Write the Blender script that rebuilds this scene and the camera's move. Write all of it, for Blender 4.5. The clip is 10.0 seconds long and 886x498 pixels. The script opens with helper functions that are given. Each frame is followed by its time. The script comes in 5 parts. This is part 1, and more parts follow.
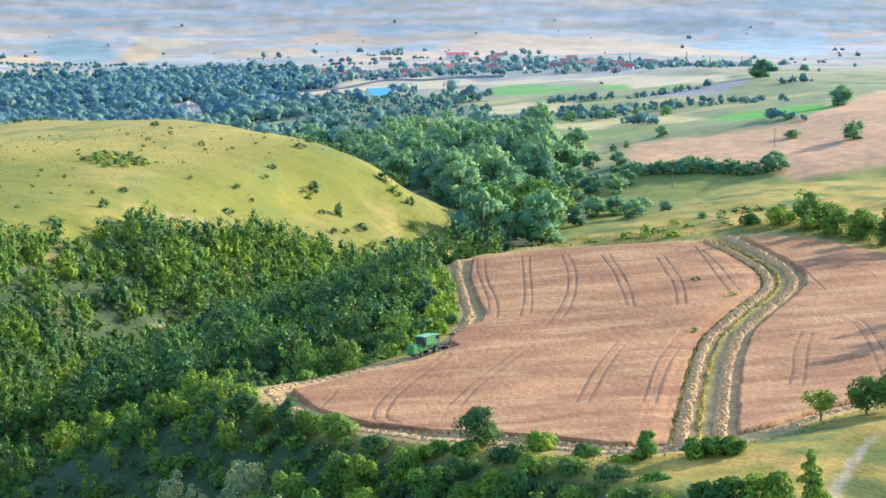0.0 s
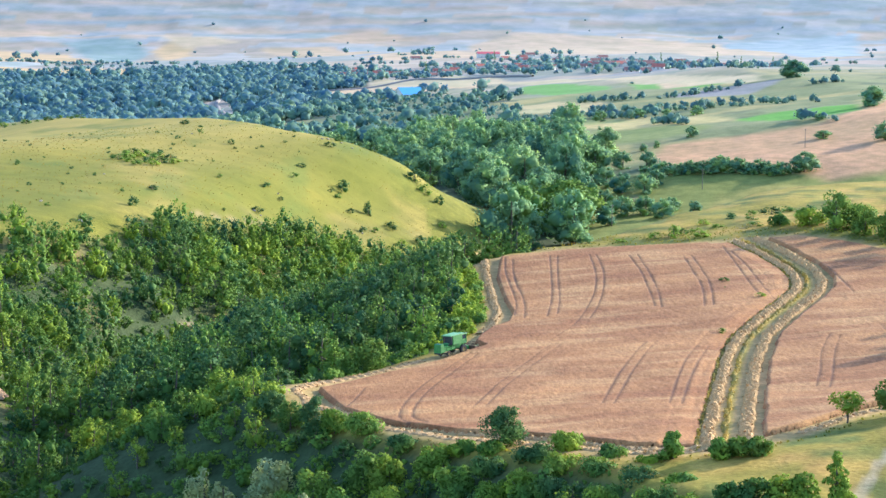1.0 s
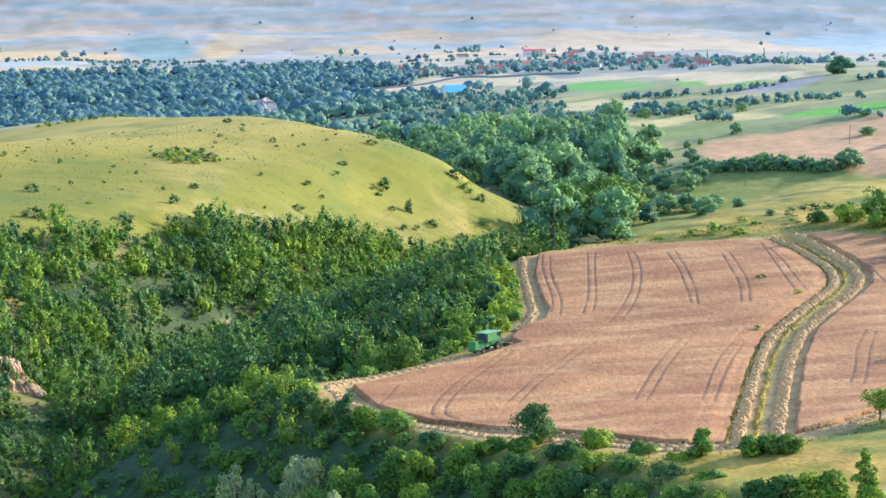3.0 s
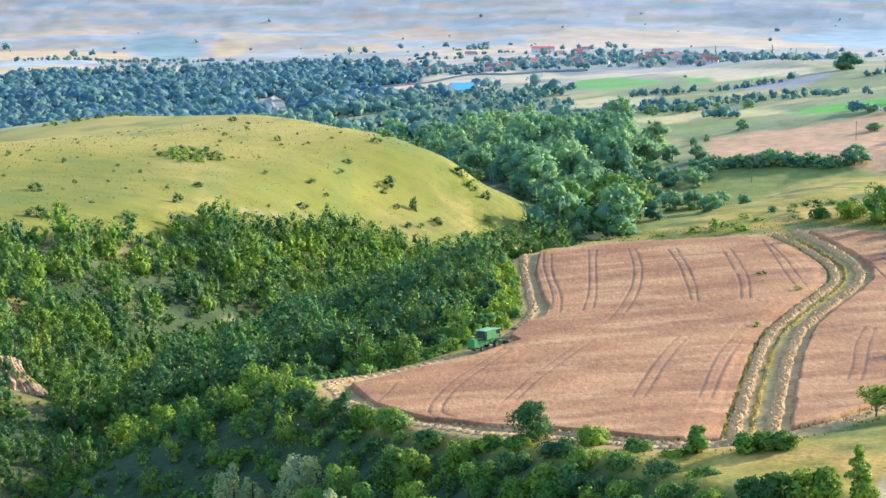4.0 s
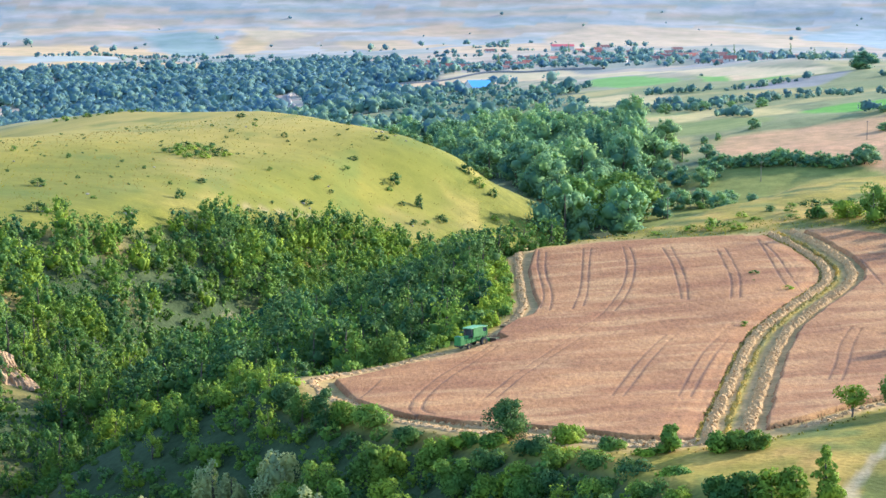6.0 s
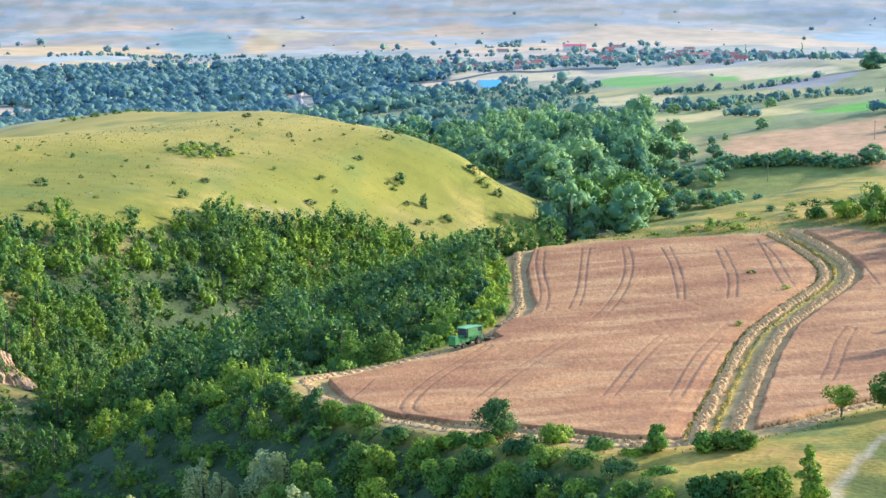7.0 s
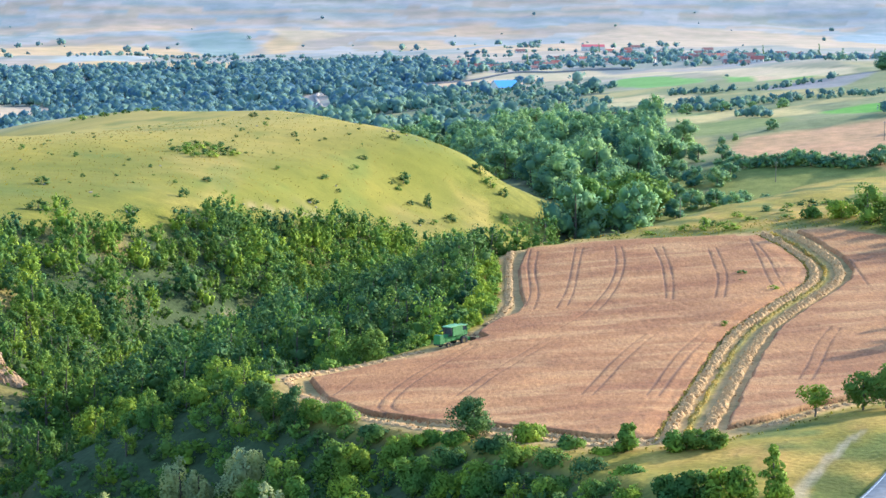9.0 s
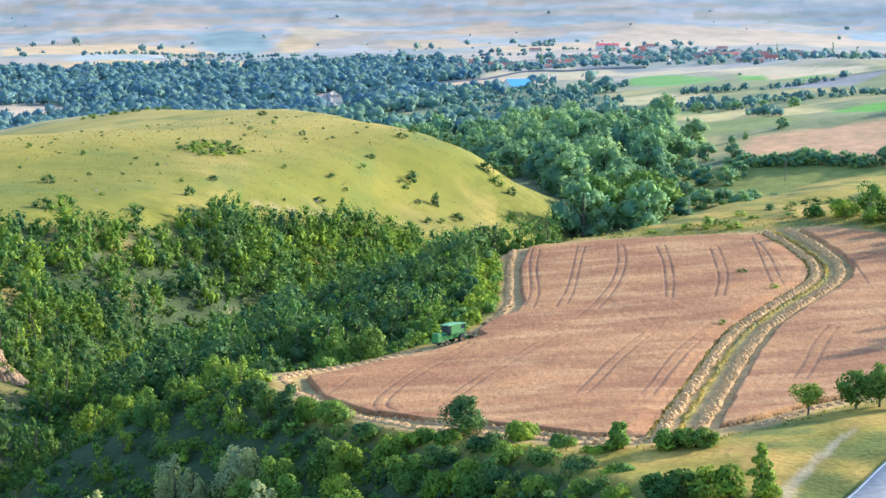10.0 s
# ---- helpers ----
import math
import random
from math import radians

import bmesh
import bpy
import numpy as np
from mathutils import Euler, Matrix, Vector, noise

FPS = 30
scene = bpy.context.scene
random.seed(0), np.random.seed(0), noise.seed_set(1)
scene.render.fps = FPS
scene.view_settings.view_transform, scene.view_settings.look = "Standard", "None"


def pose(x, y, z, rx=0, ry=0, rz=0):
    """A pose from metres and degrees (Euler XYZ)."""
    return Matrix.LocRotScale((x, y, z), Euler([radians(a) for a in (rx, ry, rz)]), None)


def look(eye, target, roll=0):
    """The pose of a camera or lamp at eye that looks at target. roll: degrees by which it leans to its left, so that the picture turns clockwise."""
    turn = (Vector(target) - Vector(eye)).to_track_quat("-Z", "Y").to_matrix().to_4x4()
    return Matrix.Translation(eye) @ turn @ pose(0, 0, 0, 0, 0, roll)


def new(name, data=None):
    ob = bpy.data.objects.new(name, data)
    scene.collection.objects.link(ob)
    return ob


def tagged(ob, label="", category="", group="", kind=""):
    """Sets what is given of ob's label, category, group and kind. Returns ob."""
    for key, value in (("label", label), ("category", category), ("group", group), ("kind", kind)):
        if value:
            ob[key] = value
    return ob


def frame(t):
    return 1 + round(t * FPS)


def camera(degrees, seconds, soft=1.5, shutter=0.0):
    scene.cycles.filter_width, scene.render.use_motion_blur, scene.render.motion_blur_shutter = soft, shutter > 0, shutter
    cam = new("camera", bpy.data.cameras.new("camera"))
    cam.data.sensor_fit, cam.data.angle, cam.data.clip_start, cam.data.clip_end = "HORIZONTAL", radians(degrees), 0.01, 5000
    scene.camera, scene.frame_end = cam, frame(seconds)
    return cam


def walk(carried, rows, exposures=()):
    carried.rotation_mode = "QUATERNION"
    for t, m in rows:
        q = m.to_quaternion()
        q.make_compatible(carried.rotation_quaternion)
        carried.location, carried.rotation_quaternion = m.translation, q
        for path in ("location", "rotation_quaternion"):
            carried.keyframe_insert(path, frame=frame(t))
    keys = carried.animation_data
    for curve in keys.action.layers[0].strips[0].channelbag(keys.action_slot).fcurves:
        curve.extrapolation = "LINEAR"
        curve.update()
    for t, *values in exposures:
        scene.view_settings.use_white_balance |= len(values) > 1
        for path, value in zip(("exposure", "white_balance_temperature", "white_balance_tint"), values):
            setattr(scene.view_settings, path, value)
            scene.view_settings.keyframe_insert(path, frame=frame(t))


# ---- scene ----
# The camera: a drone with a long lens that slides to its right, 54 m over the wheat field.
cam = camera(25.0, 10.0, soft=1.5)
PATH = [
    (0, (-8.62, 0.29, 54.01), (-3.50, 99.37, 41.47), 0.18),
    (0.5, (-8.45, 0.28, 54.01), (-4.03, 99.39, 41.45), 0.3),
    (1, (-8.21, 0.22, 54.02), (-4.59, 99.36, 41.44), 0.34),
    (1.5, (-7.77, 0.21, 53.96), (-4.93, 99.37, 41.35), 0.29),
    (2, (-7.33, 0.16, 53.98), (-5.13, 99.33, 41.33), 0.17),
    (2.5, (-6.73, 0.04, 53.99), (-5.07, 99.22, 41.32), 0.14),
    (4, (-4.10, 0.12, 54.00), (-3.40, 99.29, 41.18), -0.19),
    (4.5, (-2.86, -0.06, 54.03), (-2.26, 99.11, 41.16), -0.18),
    (5, (-1.39, 0.06, 53.95), (-1.06, 99.23, 41.06), -0.05),
    (5.5, (0.00, 0.00, 54.00), (-0.00, 99.16, 41.07), 0.0),
    (7, (4.62, -0.00, 53.96), (3.54, 99.15, 41.01), 0.04),
    (7.5, (6.09, -0.01, 53.94), (4.88, 99.14, 41.01), -0.12),
    (8, (7.55, 0.08, 53.87), (6.17, 99.23, 40.96), -0.06),
    (8.5, (8.97, 0.16, 53.78), (7.26, 99.31, 40.85), 0.07),
    (9, (10.49, 0.05, 53.73), (8.34, 99.18, 40.80), 0.11),
    (9.5, (11.87, 0.07, 53.67), (9.32, 99.20, 40.72), 0.11),
    (10, (13.38, 0.04, 53.68), (10.43, 99.14, 40.69), 0.08),
]
walk(cam, [(t, look(eye, target, roll)) for t, eye, target, roll in PATH], exposures=[(0, 1.6, 5150, 12)])

# ---- light: a low sun ahead and to the right, clear sky ----
SUN_HIGH, SUN_TURN = radians(19), radians(58)
world = bpy.data.worlds.new("sky")
scene.world = world
world.use_nodes = True
wn = world.node_tree.nodes
sky = wn.new("ShaderNodeTexSky")
sky.sky_type, sky.sun_disc = "NISHITA", False
sky.sun_elevation, sky.sun_rotation = SUN_HIGH, SUN_TURN
world.node_tree.links.new(sky.outputs[0], wn["Background"].inputs[0])
wn["Background"].inputs[1].default_value = 0.15
sun_data = bpy.data.lights.new("sun", "SUN")
sun_data.energy, sun_data.angle, sun_data.color = 3.3, radians(0.5), (1.0, 0.83, 0.54)
sun = new("sun", sun_data)
sun.matrix_world = look((300 * math.sin(SUN_TURN) * math.cos(SUN_HIGH), 300 * math.cos(SUN_TURN) * math.cos(SUN_HIGH), 300 * math.sin(SUN_HIGH)), (0, 0, 0))


# ---- materials ----
def material(name, build):
    m = bpy.data.materials.new(name)
    m.use_nodes = True
    t = m.node_tree
    t.nodes.clear()
    out = t.nodes.new("ShaderNodeOutputMaterial")
    t.links.new(build(t), out.inputs[0])
    return m


def node(t, kind, inputs=(), **props):
    n = t.nodes.new(kind)
    for k, v in props.items():
        setattr(n, k, v)
    for k, v in dict(inputs).items():
        if isinstance(v, bpy.types.NodeSocket):
            t.links.new(v, n.inputs[k])
        else:
            n.inputs[k].default_value = v
    return n


def grain(t, scale, detail=4, coords="Object", squash=(1, 1, 1)):
    c = node(t, "ShaderNodeTexCoord")
    m = node(t, "ShaderNodeMapping", {0: c.outputs[coords], 3: squash})
    return node(t, "ShaderNodeTexNoise", {"Vector": m.outputs[0], "Scale": scale, "Detail": detail}).outputs[0]


def blend(t, factor, a, b, mode="MIX"):
    return node(t, "ShaderNodeMix", {0: factor, 6: a, 7: b}, data_type="RGBA", blend_type=mode).outputs[2]


def ramp(t, value, lo, hi, a, b):
    f = node(t, "ShaderNodeMapRange", {0: value, 1: lo, 2: hi, 3: 0.0, 4: 1.0}).outputs[0]
    return blend(t, f, (*a, 1), (*b, 1))


def surface(t, colour, rough, bump=None, depth=0.1, metal=0.0, spec=0.3):
    n = node(t, "ShaderNodeBsdfPrincipled", {"Roughness": rough, "Metallic": metal, "Specular IOR Level": spec})
    if isinstance(colour, bpy.types.NodeSocket):
        t.links.new(colour, n.inputs["Base Color"])
    else:
        n.inputs["Base Color"].default_value = (*colour, 1)
    if bump is not None:
        b = node(t, "ShaderNodeBump", {"Strength": 1.0, "Distance": depth, "Height": bump})
        t.links.new(b.outputs[0], n.inputs["Normal"])
    return n.outputs[0]


def plain(name, colour, rough=0.6, metal=0.0, spread=0.25, scale=3.0):
    def build(t):
        g = grain(t, scale)
        lo = tuple(c * (1 - spread) for c in colour)
        hi = tuple(min(1, c * (1 + spread)) for c in colour)
        return surface(t, ramp(t, g, 0.3, 0.7, lo, hi), rough, None, 0.01, metal)
    return material(name, build)


def foliage(name, a, b, glow, patch=0.6):
    """Leaves: two greens by island and by object, some light through the blades."""
    def build(t):
        isl = node(t, "ShaderNodeNewGeometry").outputs["Random Per Island"]
        obj = node(t, "ShaderNodeObjectInfo").outputs["Random"]
        f = node(t, "ShaderNodeMath", {0: isl, 1: 0.14}, operation="MULTIPLY").outputs[0]
        g = node(t, "ShaderNodeMath", {0: obj, 1: 0.7}, operation="MULTIPLY").outputs[0]
        f = node(t, "ShaderNodeMath", {0: f, 1: g}, operation="ADD").outputs[0]
        col = blend(t, f, (*a, 1), (*b, 1))
        # Broad noise puts lit and bluish shaded groups of trees into the colour.
        mass = grain(t, 0.055, 3)
        col = blend(t, 1.0, col, ramp(t, mass, 0.36, 0.64, (0.70, 0.76, 0.84), (1.36, 1.25, 0.95)), "MULTIPLY")
        tree = grain(t, 0.17, 1)
        col = blend(t, 1.0, col, ramp(t, tree, 0.36, 0.64, (0.74, 0.84, 0.96), (1.34, 1.16, 0.78)), "MULTIPLY")
        warm = node(t, "ShaderNodeMath", {0: obj, 1: 7.31}, operation="MULTIPLY").outputs[0]
        warm = node(t, "ShaderNodeMath", {0: warm}, operation="FRACT").outputs[0]
        warm = node(t, "ShaderNodeMath", {0: warm, 1: 0.28}, operation="MULTIPLY").outputs[0]
        col = blend(t, warm, col, (b[0] * 1.5, b[1] * 1.12, b[2] * 0.7, 1))
        p = node(t, "ShaderNodeBsdfPrincipled", {"Base Color": col, "Roughness": 0.7, "Specular IOR Level": 0.08})
        tr = node(t, "ShaderNodeBsdfTranslucent", {"Color": col})
        return node(t, "ShaderNodeMixShader", {0: glow, 1: p.outputs[0], 2: tr.outputs[0]}).outputs[0]
    return material(name, build)


def ground_build(t):
    """Turf and soil; the cover's alpha says how rough the surface is."""
    layer = node(t, "ShaderNodeVertexColor", layer_name="cover")
    cover, coarse = layer.outputs[0], layer.outputs[1]
    fine = grain(t, 1.3, 8)
    mid = grain(t, 0.16, 6)
    big = grain(t, 0.02, 5)
    col = blend(t, coarse, cover, blend(t, 1.0, cover, ramp(t, mid, 0.3, 0.7, (0.68, 0.72, 0.66), (1.28, 1.22, 1.2)), "MULTIPLY"))
    col = blend(t, coarse, col, blend(t, 1.0, col, ramp(t, fine, 0.3, 0.7, (0.78, 0.78, 0.76), (1.2, 1.2, 1.2)), "MULTIPLY"))
    col = blend(t, 1.0, col, ramp(t, big, 0.35, 0.65, (0.88, 0.92, 0.88), (1.12, 1.07, 1.08)), "MULTIPLY")
    both = node(t, "ShaderNodeMath", {0: fine, 1: mid}, operation="ADD").outputs[0]
    both = node(t, "ShaderNodeMath", {0: both, 1: coarse}, operation="MULTIPLY").outputs[0]
    return surface(t, col, 0.95, both, 0.14, spec=0.1)


GROUND = material("grassy_soil", ground_build)


def crop_build(t):
    rows = grain(t, 2.2, 6, squash=(1.0, 0.3, 1))
    ears = grain(t, 7.0, 5, squash=(0.8, 0.4, 1))
    patch = grain(t, 0.06, 6, squash=(0.7, 1.5, 1))
    lodged = grain(t, 0.11, 5, squash=(0.45, 1.6, 1))
    col = ramp(t, patch, 0.36, 0.66, (0.272, 0.114, 0.042), (0.425, 0.205, 0.073))
    col = blend(t, node(t, "ShaderNodeMapRange", {0: lodged, 1: 0.5, 2: 0.66, 3: 0.0, 4: 0.65}).outputs[0], col, (0.50, 0.285, 0.112, 1))
    col = blend(t, 1.0, col, ramp(t, rows, 0.32, 0.68, (0.78, 0.76, 0.75), (1.2, 1.2, 1.18)), "MULTIPLY")
    col = blend(t, 1.0, col, ramp(t, ears, 0.34, 0.66, (0.84, 0.83, 0.82), (1.15, 1.15, 1.14)), "MULTIPLY")
    col = blend(t, node(t, "ShaderNodeVertexColor", layer_name="tread").outputs[0], col, (0.12, 0.062, 0.036, 1))
    h = node(t, "ShaderNodeMath", {0: rows, 1: ears}, operation="ADD").outputs[0]
    return surface(t, col, 0.85, h, 0.055, spec=0.15)


CROP = material("ripe_wheat", crop_build)


def straw_build(t):
    a = grain(t, 5.0, 5)
    col = ramp(t, a, 0.3, 0.7, (0.36, 0.215, 0.085), (0.60, 0.375, 0.155))
    return surface(t, col, 0.8, a, 0.1, spec=0.2)


STRAW = material("cut_straw", straw_build)
LEAF = foliage("broad_leaves", (0.080, 0.166, 0.046), (0.212, 0.350, 0.062), 0.3)
LEAF_DEEP = foliage("dark_leaves", (0.052, 0.118, 0.052), (0.128, 0.232, 0.070), 0.3)
LEAF_BRIGHT = foliage("acacia_leaves", (0.130, 0.236, 0.040), (0.300, 0.430, 0.058), 0.34)
LEAF_GREY = foliage("silver_leaves", (0.22, 0.31, 0.14), (0.47, 0.54, 0.27), 0.4)
# Valley leaves: paler and cooler, with some distance haze in the base colour.
LEAF_COOL = foliage("cool_hazed_leaves", (0.138, 0.268, 0.168), (0.292, 0.470, 0.220), 0.4)
# Leaves of distant trees: blue distance haze is mixed into both greens.
LEAF_MID = foliage("mid_hazed_leaves", (0.11, 0.215, 0.225), (0.20, 0.335, 0.29), 0.34)
LEAF_FAR = foliage("far_hazed_leaves", (0.125, 0.235, 0.30), (0.20, 0.325, 0.36), 0.34)
BARK = plain("bark", (0.12, 0.095, 0.07), 0.9, scale=6.0)


# ---- helpers ----
def mesh_of(name, verts, faces, mat, smooth=False):
    if isinstance(faces, np.ndarray):
        me = loose_mesh(name, verts, faces.ravel(), np.full(len(faces), faces.shape[1]), mat)
    else:
        me = bpy.data.meshes.new(name)
        me.from_pydata([tuple(v) for v in verts], [], [tuple(f) for f in faces])
        me.materials.append(mat)
        me.update()
    me.polygons.foreach_set("use_smooth", [smooth] * len(me.polygons))
    return me


def loose_mesh(name, verts, corners, sizes, mat, normals=None):
    """A mesh from flat arrays: corner indices and the size of each face."""
    me = bpy.data.meshes.new(name)
    me.vertices.add(len(verts))
    me.vertices.foreach_set("co", np.asarray(verts, np.float32).ravel())
    me.loops.add(len(corners))
    me.loops.foreach_set("vertex_index", np.asarray(corners, np.int32))
    me.polygons.add(len(sizes))
    me.polygons.foreach_set("loop_start", np.concatenate([[0], np.cumsum(sizes)[:-1]]).astype(np.int32))
    me.materials.append(mat)
    me.update(calc_edges=True)
    if normals is not None:
        me.polygons.foreach_set("use_smooth", [True] * len(me.polygons))
        me.normals_split_custom_set_from_vertices(np.asarray(normals, np.float32))
    return me


def part(name, bm, mat, parent, label=""):
    me = bpy.data.meshes.new(name)
    bm.to_mesh(me)
    bm.free()
    me.materials.append(mat)
    ob = new(name, me)
    ob.parent = parent
    return tagged(ob, label)


def child(name, me, parent, label=""):
    ob = new(name, me)
    ob.parent = parent
    return tagged(ob, label)


def S(a, b, v):
    t = np.clip((v - a) / (b - a), 0, 1)
    return t * t * (3 - 2 * t)


def along(v, *pairs):
    return np.interp(v, pairs[0::2], pairs[1::2])


GRID = np.random.default_rng(7).random((256, 256))


def waves(x, y, size, seed=0.0, octaves=3):
    """Smooth noise in -1..1 with humps of that size."""
    out, amp, total = 0.0, 1.0, 0.0
    for k in range(octaves):
        u, v = np.asarray(x) / size * 2**k + seed * 17.3 + k * 31.7, np.asarray(y) / size * 2**k + seed * 5.9 + k * 11.3
        i, j = np.floor(u).astype(int), np.floor(v).astype(int)
        a, b = u - i, v - j
        a, b = a * a * (3 - 2 * a), b * b * (3 - 2 * b)
        g = lambda p, q: GRID[p % 256, q % 256]
        n = (g(i, j) * (1 - a) + g(i + 1, j) * a) * (1 - b) + (g(i, j + 1) * (1 - a) + g(i + 1, j + 1) * a) * b
        out, total, amp = out + amp * (2 * n - 1), total + amp, amp * 0.5
    return out / total


def inside(x, y, poly):
    """Metres inside (+) or outside (-) a polygon of the plan."""
    x, y = np.asarray(x, float), np.asarray(y, float)
    best, odd = np.full(x.shape, 1e9), np.zeros(x.shape, bool)
    for (x0, y0), (x1, y1) in zip(poly, poly[1:] + poly[:1]):
        dx, dy = x1 - x0, y1 - y0
        k = np.clip(((x - x0) * dx + (y - y0) * dy) / (dx * dx + dy * dy), 0, 1)
        best = np.minimum(best, np.hypot(x - x0 - k * dx, y - y0 - k * dy))
        if dy:
            odd ^= ((y0 > y) != (y1 > y)) & (x < x0 + (y - y0) * dx / dy)
    return np.where(odd, best, -best)


def off_line(x, y, line):
    """Metres from an open line of the plan."""
    x, y = np.asarray(x, float), np.asarray(y, float)
    best = np.full(x.shape, 1e9)
    for (x0, y0), (x1, y1) in zip(line, line[1:]):
        dx, dy = x1 - x0, y1 - y0
        k = np.clip(((x - x0) * dx + (y - y0) * dy) / (dx * dx + dy * dy), 0, 1)
        best = np.minimum(best, np.hypot(x - x0 - k * dx, y - y0 - k * dy))
    return best


# ---- the lie of the land ----
def axis_x(y):
    return along(y, 100, -40, 240, -50, 270, -60, 300, -65, 357, -62, 400, -63, 448, -61, 466, -54, 488, -42, 521, -31, 545, -24, 572, -15, 600, 2, 650, 20, 700, 36, 750, 48, 800, 48, 850, 36, 950, 8, 1100, -25, 1400, -90, 5000, -400)

def axis_z(y):
    return along(y, 100, -40, 240, -34, 265, -29, 300, -25, 357, -25, 400, -28, 448, -32, 520, -34, 572, -35, 600, -38, 700, -37, 850, -38, 1100, -46, 5000, -60)

def wood_x(y):
    """Where the ravine's woods end against the grass hill."""
    return along(y, 200, -145, 300, -134, 400, -118, 473, -104, 486, -92, 501, -83.5, 522, -73.5, 540, -68, 564, -56, 582, -43, 610, -25, 640, 0, 680, 14)

def edge_x(y):
    return along(y, 100, 40, 170, 40, 190, 36, 205, 30, 225, 20, 243, 6, 262, -8, 286, -22, 303, -17, 325, 2, 345, 8, 400, 10, 418, 18, 430, 42, 480, 72, 560, 112, 650, 170, 760, 260, 860, 330)

def plateau(x, y):
    u, v = np.clip(x, -30, 90), np.clip(y, 215, 430)
    z = -2.2 + 0.078 * (u - 30) - 0.003 * (v - 320) + 0.0003 * (v - 320) ** 2
    start = along(x, 30, 418, 52, 428, 75, 452, 92, 475, 118, 505, 200, 540, 330, 580)
    return z - (z + 25) * S(start, start + 230, y)

def soft_steps(v, *pairs):
    """A line through the pairs with its corners rounded off."""
    return sum(w * along(v + o, *pairs) for o, w in ((-9, 0.1), (-6, 0.15), (-3, 0.17), (0, 0.16), (3, 0.17), (6, 0.15), (9, 0.1)))

def left_bank(d, floor, y):
    steep = along(d, 0, 0, 12, 0.2, 21, 0.36, 30, 0.5, 36, 0.64, 42, 0.73, 49, 0.84, 60, 0.92, 75, 0.97, 95, 1.0)
    long = soft_steps(d, 0, 0, 25, 0.33, 45, 0.55, 58, 0.80, 70, 0.91, 95, 1.0)
    z = steep + (long - steep) * S(545, 625, y)
    return floor + (1.0 - floor) * z + soft_steps(d, 95, 0, 140, 3, 300, 2, 600, -20)

def far_land(x, y):
    base = along(y, 0, -25, 700, -29, 850, -25, 1000, -21, 1250, -25, 1743, -28, 2000, -34, 3000, -48, 4300, -58, 4600, -30, 5000, 60)
    tilt = along(y, 700, .08, 850, .1, 1000, .12, 1900, .11, 3000, .03, 5000, .01)
    return base + tilt * np.clip(x - 100, -600, 200)

def line_bump(x, y, ax, ay, bx, by, wide):
    """A soft ridge, 1 high, along a straight line."""
    dx, dy = bx - ax, by - ay
    t = np.clip(((x - ax) * dx + (y - ay) * dy) / (dx * dx + dy * dy), 0, 1)
    return np.exp(-((x - ax - t * dx) ** 2 + (y - ay - t * dy) ** 2) / wide ** 2)


def gullies(x, y, d):
    """Spurs and gullies that run down the wooded left bank."""
    run = y + 0.55 * x
    spur = np.sin(run / 15.0 + 1.3 * np.sin(run / 41.0)) + 0.5 * np.sin(run / 6.7 + 2.0)
    side = 1.2 * line_bump(x, y, -66, 424, -30, 484, 8) - 1.8 * line_bump(x, y, -66, 446, -34, 520, 8)
    return (3.6 * spur * S(335, 390, y) + 4.5 * side - 2.5 * S(370, 320, y)) * 0.55 * S(4, 16, d) * S(50, 36, d) * S(640, 580, y)


def crest(x, y):
    """How the grass hill's back bends down towards its two ends."""
    return along(x, -230, -16, -199, -12.6, -184, -10.8, -166, -8.1, -148, -5.2, -116, -2.5, -87, 0.4, -74, 1.8, -50, 2.2, -36, 2.2, -25, 0.8, -15, -1, 0, -5, 20, -8) * S(640, 820, y)


def ground(x, y):
    x, y = np.asarray(x, float), np.asarray(y, float)
    ax, az, ex = axis_x(y), axis_z(y), edge_x(y)
    t = np.clip((x - ax) / (ex - ax), 0, 1)
    right = az + (plateau(x, y) - az) * (0.85 * t + 0.15 * (1 - (1 - t) ** 1.7))
    left = left_bank((ax - x) * (1 + 0.4 * S(680, 740, y)), az, y)
    right = right + 3.6 * line_bump(x, y, -28, 297, -50, 293, 13) * S(-6, 6, ex - x)
    near = np.where(x > ax, right, left + gullies(x, y, ax - x))
    near = near + crest(x, y) * S(10, 60, ax - x)
    start = 740 + 1.5 * np.clip(-x - 40, 0, 150)
    return near + (far_land(x, y) - near) * S(start, start + 150, y)

def lie(x, y):
    """The ground with its small unevenness."""
    x, y = np.asarray(x, float), np.asarray(y, float)
    wild = np.clip(-inside(x, y, FIELD) / 12, 0, 1)
    far = np.clip((y - 600) / 1500, 0, 1)
    open_hill = S(-3, 12, wood_x(y) - x)
    rough = (0.5 * waves(x, y, 9, 1) + 1.4 * waves(x, y, 38, 2)) * (1 - 0.9 * open_hill)
    return ground(x, y) + wild * rough * (1 - far) + far * (6 * waves(x, y, 240, 3) + 3 * waves(x, y, 70, 4)) + 0.25 * waves(x, y, 22, 5) * (1 - far) + S(3200, 3800, y) * 12 * waves(x * 0.6, y, 520, 6)


